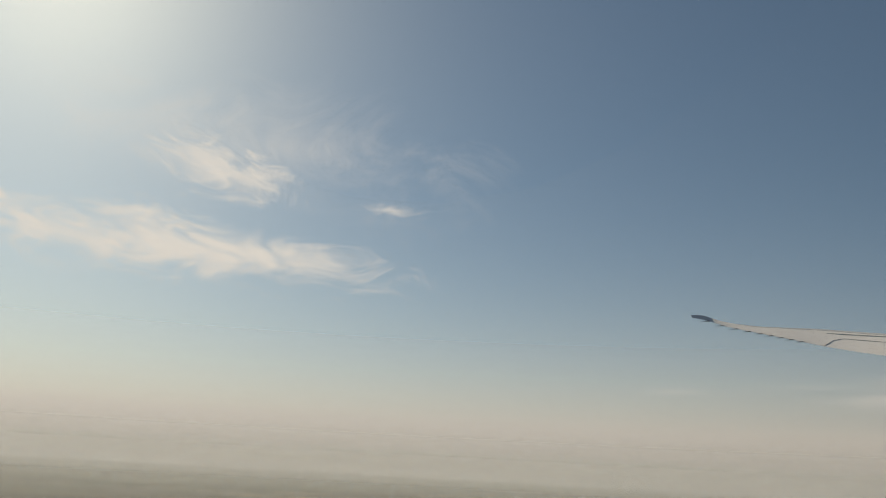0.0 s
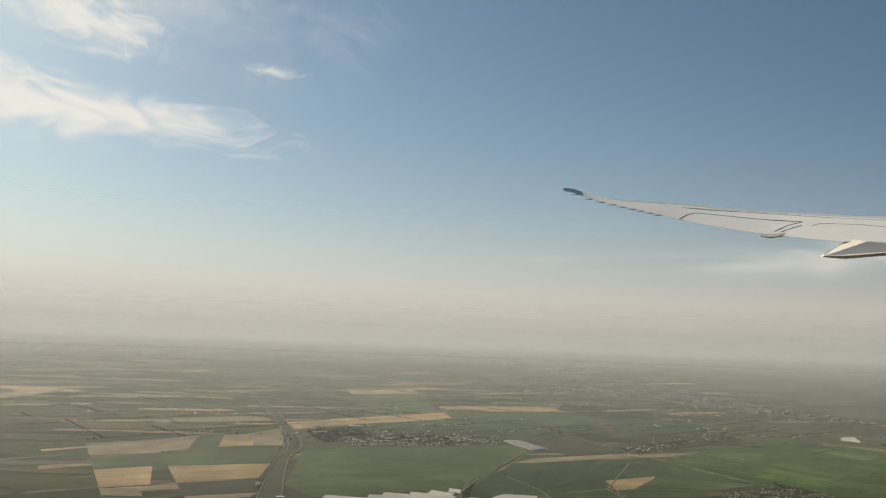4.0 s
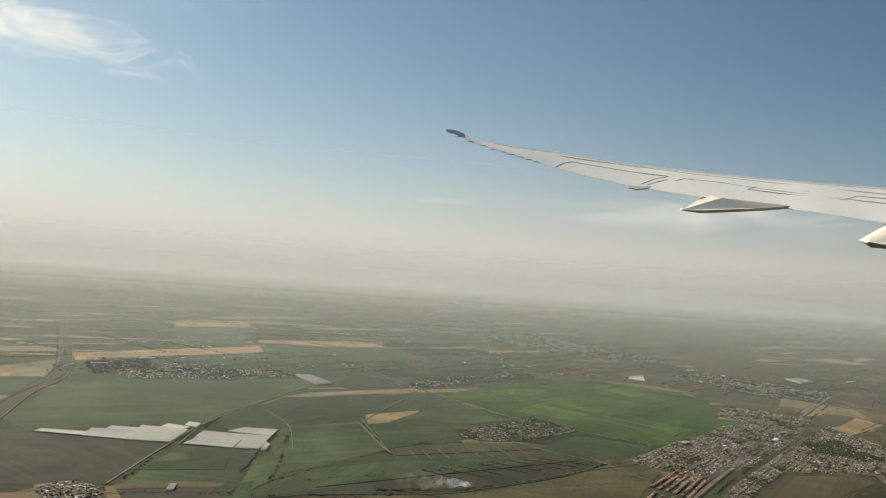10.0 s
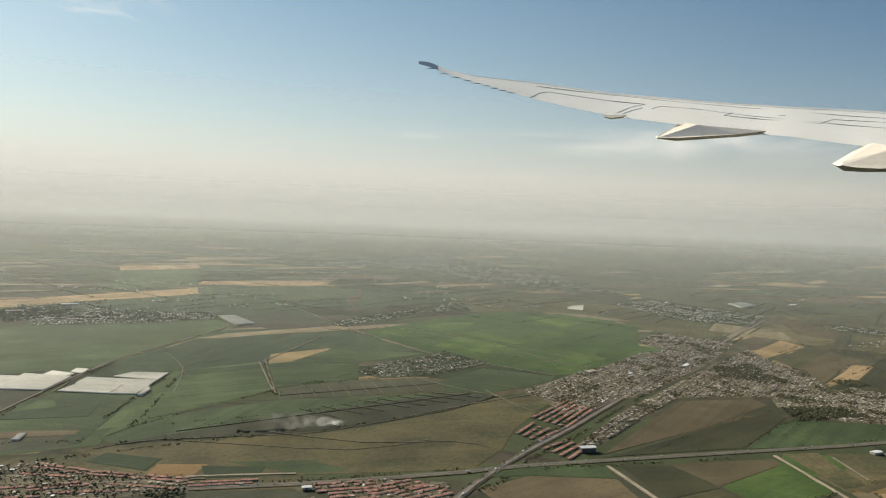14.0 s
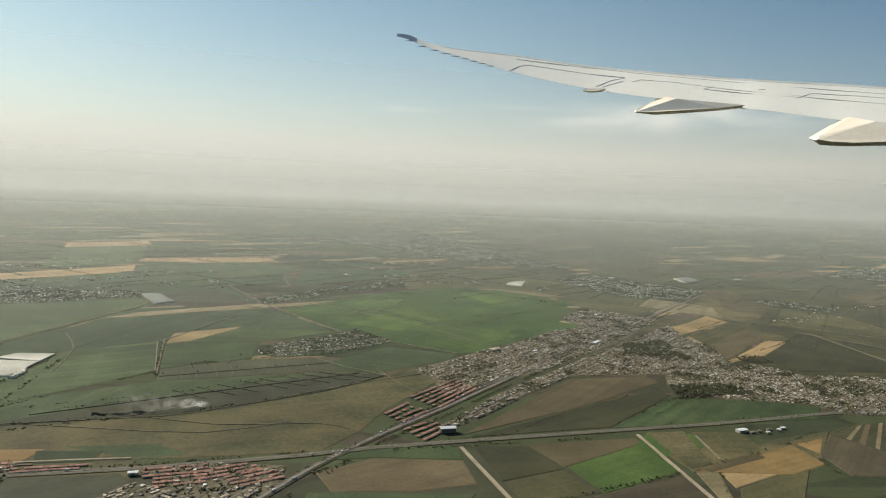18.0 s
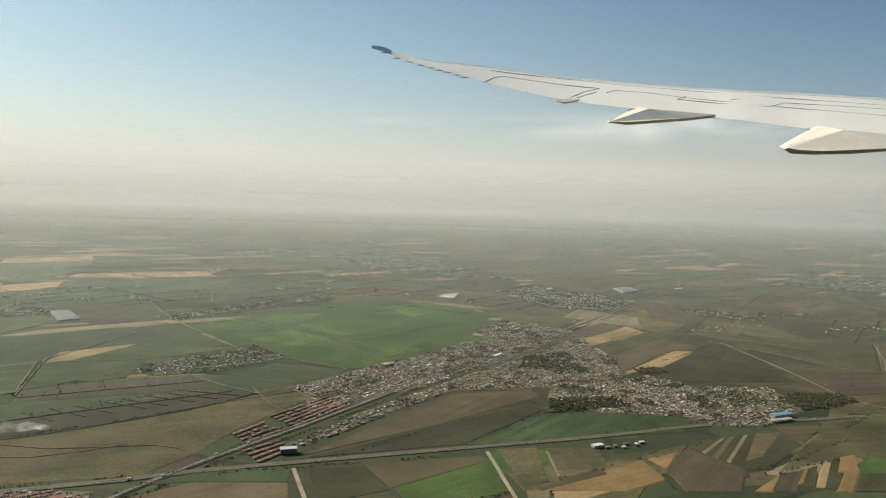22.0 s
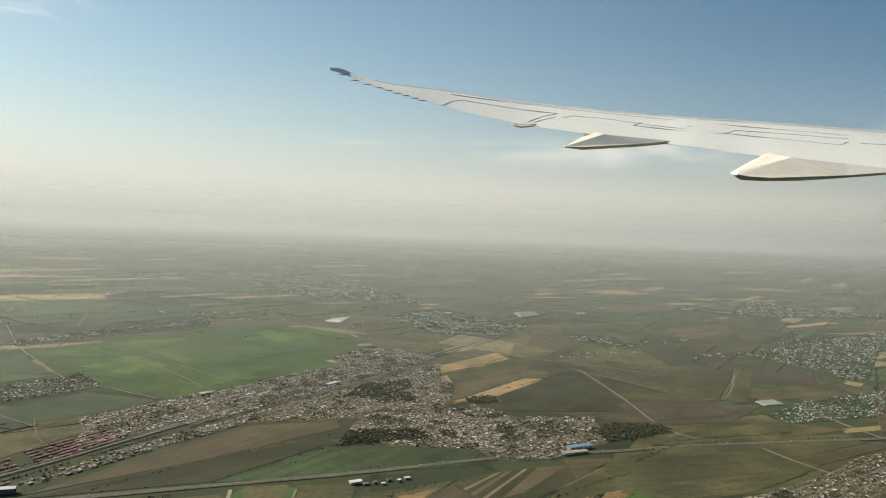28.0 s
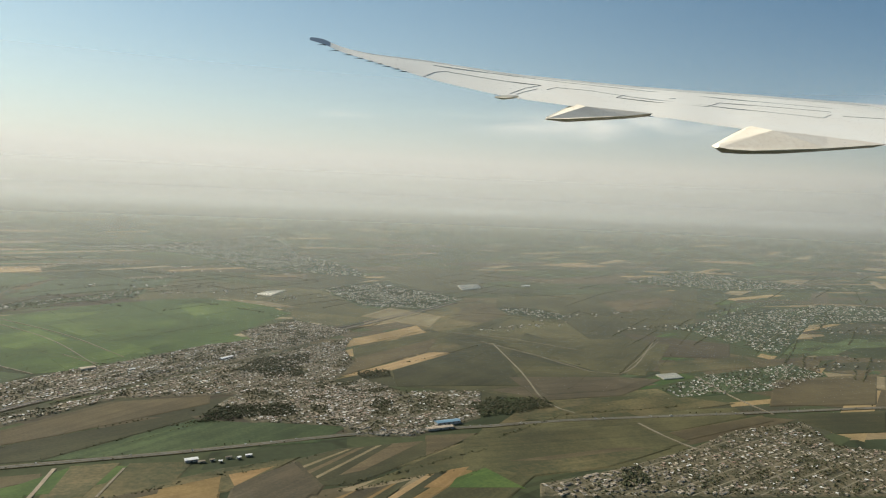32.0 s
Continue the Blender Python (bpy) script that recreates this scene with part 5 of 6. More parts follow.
field("green", [(210.5, 155.9), (225.3, 160), (228.3, 147.8), (211.5, 144.9)])
field("bright", [(227.7, 161.7), (251, 171.7), (251.9, 155.3), (229.1, 147.6)])
field("meadow", [(255.2, 176.1), (278.9, 176.8), (270.9, 159.6), (254.6, 154.3)])
field("stubble", [(260.5, 152.4), (292.9, 163.4), (286.2, 154.4), (258.4, 144.8)])
field("tan", [(255.2, 154.2), (260.4, 154.1), (252, 136), (250.7, 137.6)])
field("green", [(259.2, 144.1), (284.3, 152.6), (257.8, 126.4), (252.1, 134.2)])
field("plough", [(213.3, 143.1), (234.4, 148), (250.7, 152.9), (246.7, 126.5), (213.6, 131.6)])
field("darkgreen", [(200.2, 141.6), (209.9, 141.1), (211.2, 132.4), (197.1, 134.3)])
field("brown", [(210.3, 185.6), (262.2, 232.2), (290.4, 233.1), (289.9, 225), (250.9, 203)])
field("darkgreen", [(212.3, 183.7), (250.3, 201.9), (283.1, 216.1), (285.4, 210.7), (251.1, 185.6)])
field("green", [(251.3, 184.6), (285.5, 209.5), (300.5, 202.8), (331.5, 199.1), (315.3, 183.1)])
field("stubble", [(355.6, 317.2), (394.2, 342), (395.4, 328.9), (357.6, 305.9)])
field("stubble", [(333.5, 246.3), (381.7, 284), (381.8, 276.9), (347.9, 253.3)])
field("brown", [(356.3, 303.3), (402, 325.4), (380.5, 285.3), (336.9, 251.4), (345.7, 270.7)])
field("stubble", [(506.3, 668.1), (542.9, 607.8), (510.9, 585.6), (496, 617.9)])
field("darkgreen", [(411.1, 618.6), (427, 552.6), (374.2, 494.6), (344.9, 520.3)])
field("darkgreen", [(496.2, 684.6), (556.8, 585), (495.6, 500.4), (448.9, 481.7), (432.3, 553)])
field("stubble", [(346.5, 307.5), (396.3, 346.7), (394, 327.5), (350.4, 300.6)])
field("green", [(351.4, 296.7), (391.6, 323.2), (425.1, 340.5), (394.9, 312.6), (347.5, 277.6)])
field("stubble", [(335.8, 250), (383.7, 284), (390.2, 280.8), (356.5, 255.9)])
field("darkgreen", [(357.1, 254.9), (390.9, 279.5), (414.4, 299.1), (414.7, 252), (397.9, 225.3), (352.5, 232.9)])
field("green", [(455.7, 359.5), (482.2, 343.9), (467.9, 292.5), (428.9, 297.3), (418.8, 320.2)])
field("darkgreen", [(488.4, 356.7), (539.7, 332.9), (475.6, 265.5), (467.9, 292.5)])
field("green", [(417.3, 298.7), (462.4, 286.3), (465.3, 255.3), (438.7, 229), (392.4, 204.9), (397.9, 225.3)])
field("plough", [(465.3, 255.3), (482.6, 250.5), (464.7, 234.3), (449.4, 236.7)])
field("bright", [(244.2, 166.2), (259.4, 179.8), (270.9, 176.5), (268.9, 168.5), (257.9, 163.8)])
field("green", [(360.8, 176.1), (415, 168.5), (415.9, 159.8), (381.6, 154.7), (359.2, 165.1)])
field("meadow", [(355.3, 159.9), (385.8, 158.7), (389.4, 153.6), (358.4, 150.3)])
field("green", [(356.3, 165.9), (360, 159.9), (355.4, 150.3), (345.1, 140.2), (338.7, 144.4)])
field("tan", [(314.7, 151.2), (329.3, 156.9), (342.4, 161.9), (337, 155), (323.5, 145.8)])
field("plough", [(295.1, 162.1), (310.5, 170.9), (313.4, 157.5), (309.5, 150.1), (294.5, 154)])
field("meadow", [(291.9, 169.9), (309.4, 173.1), (291.2, 156.7), (279.8, 157.2), (275.1, 164)])
field("meadow", [(313.4, 172.2), (349.2, 171.9), (358.7, 175.2), (352, 166.9), (315.9, 156.8)])
field("ochre", [(338.7, 144.4), (349.4, 153.3), (354.3, 154.3), (341.5, 141.2)])
field("green", [(393.6, 190), (454.7, 184.8), (450.8, 175.6), (419.4, 169), (361.8, 178.3)])
field("darkgreen", [(465.6, 174.1), (504.9, 170), (482.9, 152.8), (465.8, 155.1)])
field("meadow", [(397.7, 197.1), (441.5, 203), (458.4, 188.8), (409, 182.5), (378.7, 187.6)])
field("brown", [(496.7, 230.7), (511.3, 215.6), (490.3, 200.7), (474.7, 203.8)])
field("tan", [(533.3, 219.1), (553, 207.6), (533.1, 192.1), (520.9, 202.9)])
field("darkgreen", [(445, 319.1), (459.7, 252.8), (440, 231.8), (413.1, 271.7)])
field("green", [(490.8, 297.8), (510.2, 292.1), (451.5, 229.6), (445.1, 233.6)])
field("plough", [(396.8, 237.4), (438.4, 229.4), (454.3, 222.9), (425.2, 206.3), (394.1, 205.8)])
field("green", [(496.1, 465.4), (552.9, 394), (516.5, 363.9), (466.8, 401.2)])
field("plough", [(497.2, 312.1), (535.6, 277), (510.8, 249.6), (481, 258.1)])
field("tan", [(374.8, 378.4), (399, 406.8), (419.4, 373.9), (401.1, 340.5)])
field("meadow", [(258.4, 179.5), (268.5, 179.1), (261.6, 157.4), (255, 156.3)])
field("meadow", [(271.1, 178.1), (284.5, 176.1), (279.9, 163.2), (270.8, 160.1), (262.6, 157.2)])
field("ochre", [(254.7, 153.9), (271.7, 158.9), (290.5, 165.4), (289.1, 153.3), (276.5, 149)])
field("brown", [(256.6, 155.3), (277.6, 162.2), (277.3, 158.7), (258.3, 153.1)])
field("ochre", [(292.3, 165.8), (302.9, 168.5), (293.1, 158.8)])
field("plough", [(293.1, 158.8), (307.3, 170.1), (310.9, 153.5), (301.8, 143.3), (290, 146)])
field("darkgreen", [(308.6, 171.6), (320.3, 176.4), (358, 177.8), (341.3, 167.5), (318.2, 153.4), (311.8, 154.8)])
field("tan", [(321.9, 175.7), (323.3, 175.8), (309.4, 165.8), (309.3, 167.1)])
field("brown", [(324.7, 176), (326.6, 176.1), (310.1, 162), (309.9, 163.7)])
field("tan", [(329.8, 176.4), (331.4, 176.6), (311.2, 158.7), (311.1, 159.9)])
field("brown", [(334.5, 177), (343.2, 177.2), (322.7, 161), (316.2, 159.2)])
field("green", [(360.2, 177.4), (396.9, 179.1), (375.8, 160.8), (354.9, 158.4), (338.7, 155.5), (320.2, 151.8), (340.8, 165.7)])
field("meadow", [(361.1, 177.2), (395.2, 177.6), (382.6, 166.7), (360.7, 168.7), (349.1, 168.7)])
field("ochre", [(305, 142.6), (318.8, 150.3), (308.8, 141.8)])
field("plough", [(308.8, 141.8), (318.8, 150.3), (324, 150.6), (312.6, 140.9)])
field("brown", [(312.8, 140.9), (324.3, 150.6), (326.8, 151.5), (314.1, 140.6)])
field("ochre", [(316.9, 143.2), (326.9, 151.5), (328.1, 151.6), (319.8, 144.5)])
field("green", [(318.2, 142.9), (328.2, 151.6), (331.9, 152.7), (319.9, 141.2)])
field("stubble", [(320.9, 141.6), (336.6, 154.8), (338.3, 154.8), (322.7, 141.2)])
field("darkgreen", [(322.5, 140.6), (338.9, 155.1), (344.4, 155.6), (324.1, 139)])
field("ochre", [(323.6, 138.5), (346.5, 155.9), (350.6, 156.3), (326.9, 137.7)])
field("green", [(327.7, 137.5), (352.2, 156.8), (358.2, 156.8), (373.6, 158.9), (344.6, 133.8)])
field("lime", [(202, 334.1), (221.2, 358.4), (237.1, 333.6), (221.2, 315.5)])
field("lime", [(279.6, 423.2), (311.1, 439.9), (328.3, 419.4), (288.3, 387.2)])
field("lime", [(237.2, 294.3), (257.9, 308), (275, 318), (260.4, 296.3), (243.7, 278.3)])
field("bright", [(224.4, 367.5), (248.8, 387.3), (267.3, 357.9), (242.5, 337)])
field("darkgreen", [(92.6, 201.3), (105.2, 195.7), (102.8, 188.7), (89.9, 195.9)])
field("ochre", [(104.9, 191.8), (115.5, 190.5), (112.7, 183.9), (103.8, 185.2)])
field("darkgreen", [(114.3, 189.7), (128, 187.4), (126.6, 182), (115.8, 182.6)])
field("darkgreen", [(56.4, 231.2), (63.5, 240.2), (82.2, 246.3), (81.7, 232.6)])
field("brown", [(56.7, 218.2), (70, 220.7), (82.8, 219.7), (82.1, 216.6), (58.1, 214)])
field("green", [(489.2, 407.2), (544.7, 429.3), (537.1, 396.4), (491.1, 377.6)])
field("brown", [(555.1, 420.5), (624.5, 439.5), (597.6, 399.3), (540, 375.4)])
field("green", [(579.7, 388.2), (647.5, 417.6), (623.3, 384.7), (573.9, 361.3)])
field("green", [(418.7, 290), (449.2, 305.7), (499.9, 291.4), (475.6, 265.3), (442.3, 232.6), (437.6, 235.3)])
field("green", [(446.2, 233.7), (495.2, 285.2), (503.7, 281.2), (459.3, 235.1)])
field("plough", [(401.9, 229), (440, 229.4), (444.6, 223.3), (426.8, 212.2), (399.2, 211.8)])
field("meadow", [(470.8, 247.1), (521, 252), (512.5, 233.6), (459.7, 229.4)])
field("green", [(355.7, 178.8), (407.8, 176.2), (411.8, 158.5), (387.7, 153.2), (356.3, 149.4), (345.8, 155.7)])
field("meadow", [(354.3, 154.7), (396.1, 157.7), (406.4, 156.1), (381, 148.5), (358.6, 148.1)])
field("brown", [(359.2, 158.1), (392.3, 159.9), (401.7, 157.7), (369.3, 156.1)])
field("bright", [(342.4, 151.1), (351.6, 155.3), (355.3, 142), (338.9, 146.2)])
field("ochre", [(333.2, 147.7), (343.1, 156.3), (348.1, 157), (338, 146.5)])
field("brown", [(345.5, 181.1), (359.6, 179.8), (343.2, 168.2), (340.3, 166.8)])
field("brown", [(415.3, 167.6), (456.8, 175.1), (456.1, 169.9), (415.7, 160.9)])
field("brown", [(500.3, 212.7), (554, 212), (509, 177), (468.9, 183.5)])
field("meadow", [(380.5, 189), (414.7, 188.6), (415.7, 184.1), (385.6, 184.4)])

# ---- roads, railway, tracks ----
road("highway", 1.45, [(93.3, 176.7), (114.2, 176.6), (140.2, 176.2), (172.5, 178.2), (187.7, 180.2), (255.2, 182.7), (278.2, 183.2), (300.8, 184.8), (323.7, 186.8), (345, 186.4), (366.4, 185), (390.6, 184.9), (449.4, 178.9), (509.3, 173)])
road("rail", 1.3, [(147.9, 143), (161.2, 157.2), (172.6, 171.1), (189.9, 188.4), (210.9, 206.7), (239.7, 233.9), (269.1, 260.2), (335.3, 321.1), (447.4, 421.9)])
road("lane", 0.8, [(148.4, 142.1), (163.7, 159.5), (179.2, 178.3), (196, 194.7), (220.2, 218.2), (259.3, 253.9), (336.7, 328.4), (431.8, 412)])
road("dirt", 0.9, [(207.3, 177.4), (208.4, 152.6), (209.2, 132.7)])
road("dirt", 0.9, [(255, 178.7), (251.2, 152.2), (248.7, 134), (247.7, 125.9)])
road("track", 0.45, [(65.9, 260.6), (73.5, 306.1), (95.6, 354.3), (111.4, 388.9), (103.5, 428)])
road("track", 0.7, [(146.9, 464.8), (169.1, 386.4), (186.7, 342.2), (195.8, 318.9), (212.9, 296.7), (234.5, 272.4)])
road("track", 0.5, [(189.9, 391.7), (228.1, 337.6), (253.2, 282)])
road("track", 0.5, [(131.5, 254.2), (128.5, 307.7)])
road("track", 0.22, [(100.9, 257.2), (99.9, 293.4), (91.1, 321.2)])
road("track", 0.5, [(178.4, 276.1), (188.1, 260.4), (202.1, 243.5)])
road("track", 0.5, [(183.9, 458.1), (183.8, 510.3), (200.6, 553.7)])
road("track", 0.5, [(127.6, 302.4), (154.3, 358.3)])
road("dirt", 0.7, [(88.5, 191.2), (110.5, 178.7), (111.8, 183.4), (134.6, 182.2)])
road("track", 0.22, [(89, 204.5), (102.5, 210), (137.6, 210.7), (152.2, 216), (180.9, 228.8), (202.4, 245)])
road("track", 0.2, [(108, 208.4), (124.5, 203.2), (148.9, 196.5), (169, 201.9)])
road("track", 0.7, [(417.3, 298.7), (405.2, 243.6), (394.5, 204.6), (397.6, 190.6)])
road("track", 0.25, [(502.3, 288.3), (447.4, 237)])
road("track", 0.5, [(413, 302.2), (425.5, 269.6), (442.2, 233.2), (504.1, 293)])
road("track", 0.6, [(407.3, 324.2), (429.7, 306.6), (449.6, 277.4)])
road("track", 0.8, [(411.5, 177.4), (411.7, 164.2), (413.3, 154.3)])
road("track", 0.6, [(470.5, 223.3), (463.8, 194.7), (461.8, 175)])
road("track", 0.6, [(265.5, 159.8), (269.8, 175.4)])
road("lane", 0.7, [(653.5, 533.2), (837.5, 739.2), (1104.2, 1032.2)])
road("track", 0.4, [(199.5, 390.3), (235.4, 342), (261.5, 293.9)])
road("track", 0.25, [(164.7, 221.9), (188.3, 234.1), (214.2, 244.8)])
road("track", 0.2, [(128.8, 213.6), (151.3, 202.1), (175.2, 199.8), (183.2, 194)])
road("track", 0.2, [(200.4, 252.9), (205, 231.4), (210.3, 221.3)])
road("track", 0.35, [(85.6, 185.9), (94, 182.3), (103.4, 178.8), (104.5, 174.4)])
road("track", 0.35, [(96.6, 180.4), (110.9, 175.6), (112.1, 181.2), (115.8, 181.5)])
road("track", 0.3, [(239.4, 302.6), (247.9, 290.6), (253.5, 284.6)])
road("track", 0.35, [(185, 376.6), (187.5, 415.9), (203.6, 459.2)])
road("track", 0.35, [(-74.2, 648.1), (-11.2, 411.9), (-5.3, 331.6), (0.4, 263.8), (3.9, 216.7)])
road("track", 0.4, [(-68, 651.6), (-4.9, 413.5), (-0.5, 343), (8.4, 264.5), (10.9, 216.9)])
road("track", 0.55, [(54.4, 218.1), (63.5, 262.7), (74.1, 302.1), (110, 385.1)])
road("track", 0.4, [(126.4, 302.7), (130.7, 258.3)])

# low earth banks between the narrow wet plots
for (ax, ay), (bx, by), (cx, cy), (ex, ey), shares in (((133, 245.8), (187, 252.4), (132.5, 255.5), (185, 273), (0.12, 0.2, 0.31, 0.4, 0.52, 0.6, 0.72, 0.85)),
                                                       ((109, 210.5), (202, 243.8), (103, 222), (186, 252), (0.42, 0.5, 0.57, 0.66, 0.72, 0.8, 0.87, 0.94))):
    for u in shares:
        road("track", 0.09, [(ax + (bx - ax) * u, ay + (by - ay) * u), (cx + (ex - cx) * u, cy + (ey - cy) * u)])
    road("track", 0.09, [((ax + cx) / 2, (ay + cy) / 2), ((bx + ex) / 2, (by + ey) / 2)])

# ---- villages ----
village("a", [(161.4, 280.2), (169.9, 296.4), (194.2, 309.3), (203.6, 321), (214.9, 295.4), (191, 276.9), (169.9, 273.2)])
village("b", [(158.3, 401.5), (222.7, 459.3), (261.2, 498.7), (256.5, 460.3), (219.1, 438.9), (179, 401.4), (169.2, 388.2)])
village("c", [(14.4, 419), (42.3, 431.5), (102.6, 436.8), (106.6, 411.5), (66.1, 396.5), (23.8, 390.1)])
village("d", [(213.6, 250), (242.9, 273.7), (262.9, 287.7), (288.7, 309.9), (312.1, 322.2), (308.1, 340.4), (334.9, 370.4), (352.3, 348.5), (360, 335.1), (313.2, 289.9), (255.7, 242), (238.1, 234.7), (215, 218.8), (216.7, 234.8)])
village("e", [(312.4, 286.4), (356, 320.1), (346.4, 293.7), (345.7, 270.7), (331.3, 243), (303.3, 234.1), (290.3, 234.6), (263.5, 236.6), (239.3, 216), (212.3, 192.6), (207.1, 193.2), (233.6, 219.8)])
village("f", [(301.2, 237.5), (332.4, 242.9), (349.2, 232.8), (343.7, 210.7), (326.5, 193.8), (301.4, 203.9), (292.4, 221.9)])
village("g", [(374.2, 494.6), (422.3, 525.1), (447.9, 466.1), (459.2, 437.8), (419.4, 400.3), (383.9, 411.9)])
village("h", [(317.9, 688.1), (403.7, 770.4), (430, 675.2), (427.5, 573.7), (394.5, 592.9), (339.7, 630.3)])
village("i", [(120.5, 148.8), (136, 168.1), (146.1, 163.7), (164.1, 162.4), (156.4, 152.7), (147.9, 142.6), (120, 147.2)])
village("j", [(312.4, 232), (342.8, 244.5), (352.3, 225.1), (378.2, 220.7), (365.9, 193.5), (341.5, 181.6), (327.2, 185.4), (321.5, 204.9)])
village("k", [(539.8, 323.2), (609.7, 354.3), (724, 393.4), (769.7, 376), (701.8, 323), (634.4, 320.9), (538.8, 248.3), (538, 283.7)])
village("l", [(360.5, 142.7), (384.2, 146.1), (413.3, 154.3), (435.5, 163.8), (464.7, 166.5), (455.8, 146.5), (466.1, 139.3), (436.6, 116.4), (357.1, 136.5)])
village("m", [(444.5, 209.9), (477.2, 224.8), (531.4, 234.9), (528.8, 215.1), (490.3, 200.7), (443.2, 199)])
village("n", [(653.5, 533.2), (789.7, 635.8), (827.9, 532.7), (822, 481.5), (718.5, 473.4)])
village("o", [(466.8, 401.2), (489.8, 392.4), (498.3, 365.8), (484.9, 355.3), (463.3, 377.5)])
village("p", [(-4.6, 431.2), (-1.3, 462), (26.3, 444.4), (105.2, 434.3), (102.1, 414), (50.5, 406.4), (6.3, 404)])
village("t", [(39, 217.5), (45.4, 221), (54, 215.3), (58.4, 201), (74, 194.1), (76.8, 184.1), (49.9, 185)])
village("q", [(-7.2, 231.4), (-0.4, 231.7), (1.4, 216.6), (-1.1, 216.6)])
village("r", [(175.6, 806.3), (247.5, 909.3), (412.8, 1145.8), (405.1, 704.2), (421.9, 637.9), (334.9, 696.3), (244.9, 836.3)])
village("u", [(71.2, 194.5), (79.8, 196.4), (93, 188.5), (112.2, 183.2), (112.7, 175), (86.4, 173), (71.5, 173.6), (68.5, 182.7), (78.3, 184.8)])
village("v", [(136.7, 175.1), (150.9, 176.4), (166.6, 172.4), (164.1, 162.4), (154.8, 160.9), (146.1, 164.6)])
village("s", [(160.6, 854.1), (303.5, 924.6), (349.5, 867.3), (249.5, 841.7)])
single_houses()

# ---- greenhouses, halls, terraces ----
greenhouse([(21.1, 274.3), (35.6, 270), (36.4, 274.9), (22.2, 277.8)], 4)
greenhouse([(36.1, 269.3), (49.4, 265.6), (51.6, 278.9), (36.5, 280)], 8)
greenhouse([(41.1, 279.6), (50.5, 277), (50.5, 282.2), (41.7, 284)], 3)
greenhouse([(49.5, 264.9), (63.2, 262.1), (66.7, 280.3), (51, 285.9)], 12)
greenhouse([(57.1, 283.8), (64.9, 280.1), (66.6, 284.7), (58.8, 289.5)], 4)
greenhouse([(64.7, 287.3), (68.7, 285), (69.7, 291.6), (65.4, 293.1)], 3)
greenhouse([(67.4, 260.9), (82.5, 256.7), (84.7, 267.5), (70.7, 270.5)], 7)
greenhouse([(69.9, 271.2), (92.3, 264.9), (93.9, 273.2), (71.7, 279)], 5)
greenhouse([(79.5, 279.7), (94.1, 274), (96.2, 284), (84.6, 285.6)], 5)
greenhouse([(82.9, 256), (90.2, 255), (93.2, 264.2), (85.1, 266.8)], 5)
greenhouse([(90.9, 252.9), (92.4, 252.9), (93.9, 261.1), (92.5, 261.8)], 2)
greenhouse([(69.4, 212.6), (71.1, 212.6), (71.3, 217.9), (69.7, 217.9)], 3)
greenhouse([(105, 421.7), (113.5, 423.8), (123.9, 396), (115.3, 390.7)], 10)
greenhouse([(335.4, 480.3), (348.9, 487.1), (335.1, 459.9), (327.6, 468.2)], 5)
greenhouse([(481.1, 506.7), (501, 514.9), (495.6, 493.5), (475.7, 482.7)], 5)
greenhouse([(456.1, 228.8), (466.1, 229.7), (464.6, 222.6), (454.8, 221.9)], 8)
shed("hall", 354.6, 189.8, 0.12, 7.5, 2.2, 0.8, "blue_roof", "long hall with a pale blue sheet roof by the highway")
shed("hall", 350.7, 185.6, 0.1, 8, 1.6, 0.6, "house_roof_one", "long grey hall beside the blue-roofed one")
shed("warehouse", 207.0, 187.8, 0.0, 3.8, 1.8, 1.2, "white_roof", "tall white-roofed warehouse with dark walls at the crossing", wall="lane")
shed("farm_hall", 284.3, 176.2, 0.15, 2.9, 1.5, 0.62, "white_roof", "white farm hall beside the highway")
shed("farm_shed", 286.6, 175.0, 0.15, 1.5, 0.7, 0.34, "house_roof_one", "low brown-roofed farm shed beside the highway")
shed("farm_building", 289.0, 175.4, 0.4, 1.0, 0.6, 0.4, "house_roof_one", "small brown-roofed farm building beside the highway")
shed("farm_building", 290.9, 174.2, -0.1, 0.8, 0.6, 0.36, "white_roof", "small white farm building beside the highway")
shed("farm_building", 292.9, 176.3, 0.1, 1.3, 0.6, 0.4, "house_roof_one", "small brown-roofed farm building beside the highway")
shed("farm_building", 295.2, 175.3, 0.7, 0.9, 0.7, 0.45, "white_roof", "small white farm building beside the highway")
shed("farm_building", 297.6, 176.6, 0.1, 1.4, 0.7, 0.4, "white_roof", "small white farm building beside the highway")
shed("warehouse", 298.4, 284.6, 0.73, 6, 1.6, 0.7, "white_roof", "long white-roofed hall beside the railway")
shed("warehouse", 332.3, 349.7, 0.7, 2.6, 1.1, 0.5, "white_roof", "white-roofed hall in the town")
shed("warehouse", 265.5, 271.9, 0.7, 2.6, 1.1, 0.5, "white_roof", "white-roofed hall in the town")
shed("market_hall", 250.8, 276.0, 0.5, 5, 2.5, 0.7, "house_roof_one", "large grey-roofed market hall in the town")
shed("warehouse", 426.9, 507.4, 0.6, 5, 2.0, 0.7, "white_roof", "white-roofed hall in a far village")
shed("shop", 136.3, 172.6, 0.0, 1.8, 1.0, 0.6, "white_roof", "small white-roofed shop beside the highway")
shed("shed", 156.8, 144.3, 0.8, 2.2, 1.3, 0.6, "white_roof", "white-roofed shed in the village")
shed("farm_hall", 3.8, 433.5, 0.2, 8, 3, 0.9, "house_roof_one", "grey farm hall at the edge of the village")
shed("farm_hall", 22.4, 463.8, 0.3, 8, 1.6, 0.7, "white_roof", "long white farm hall")
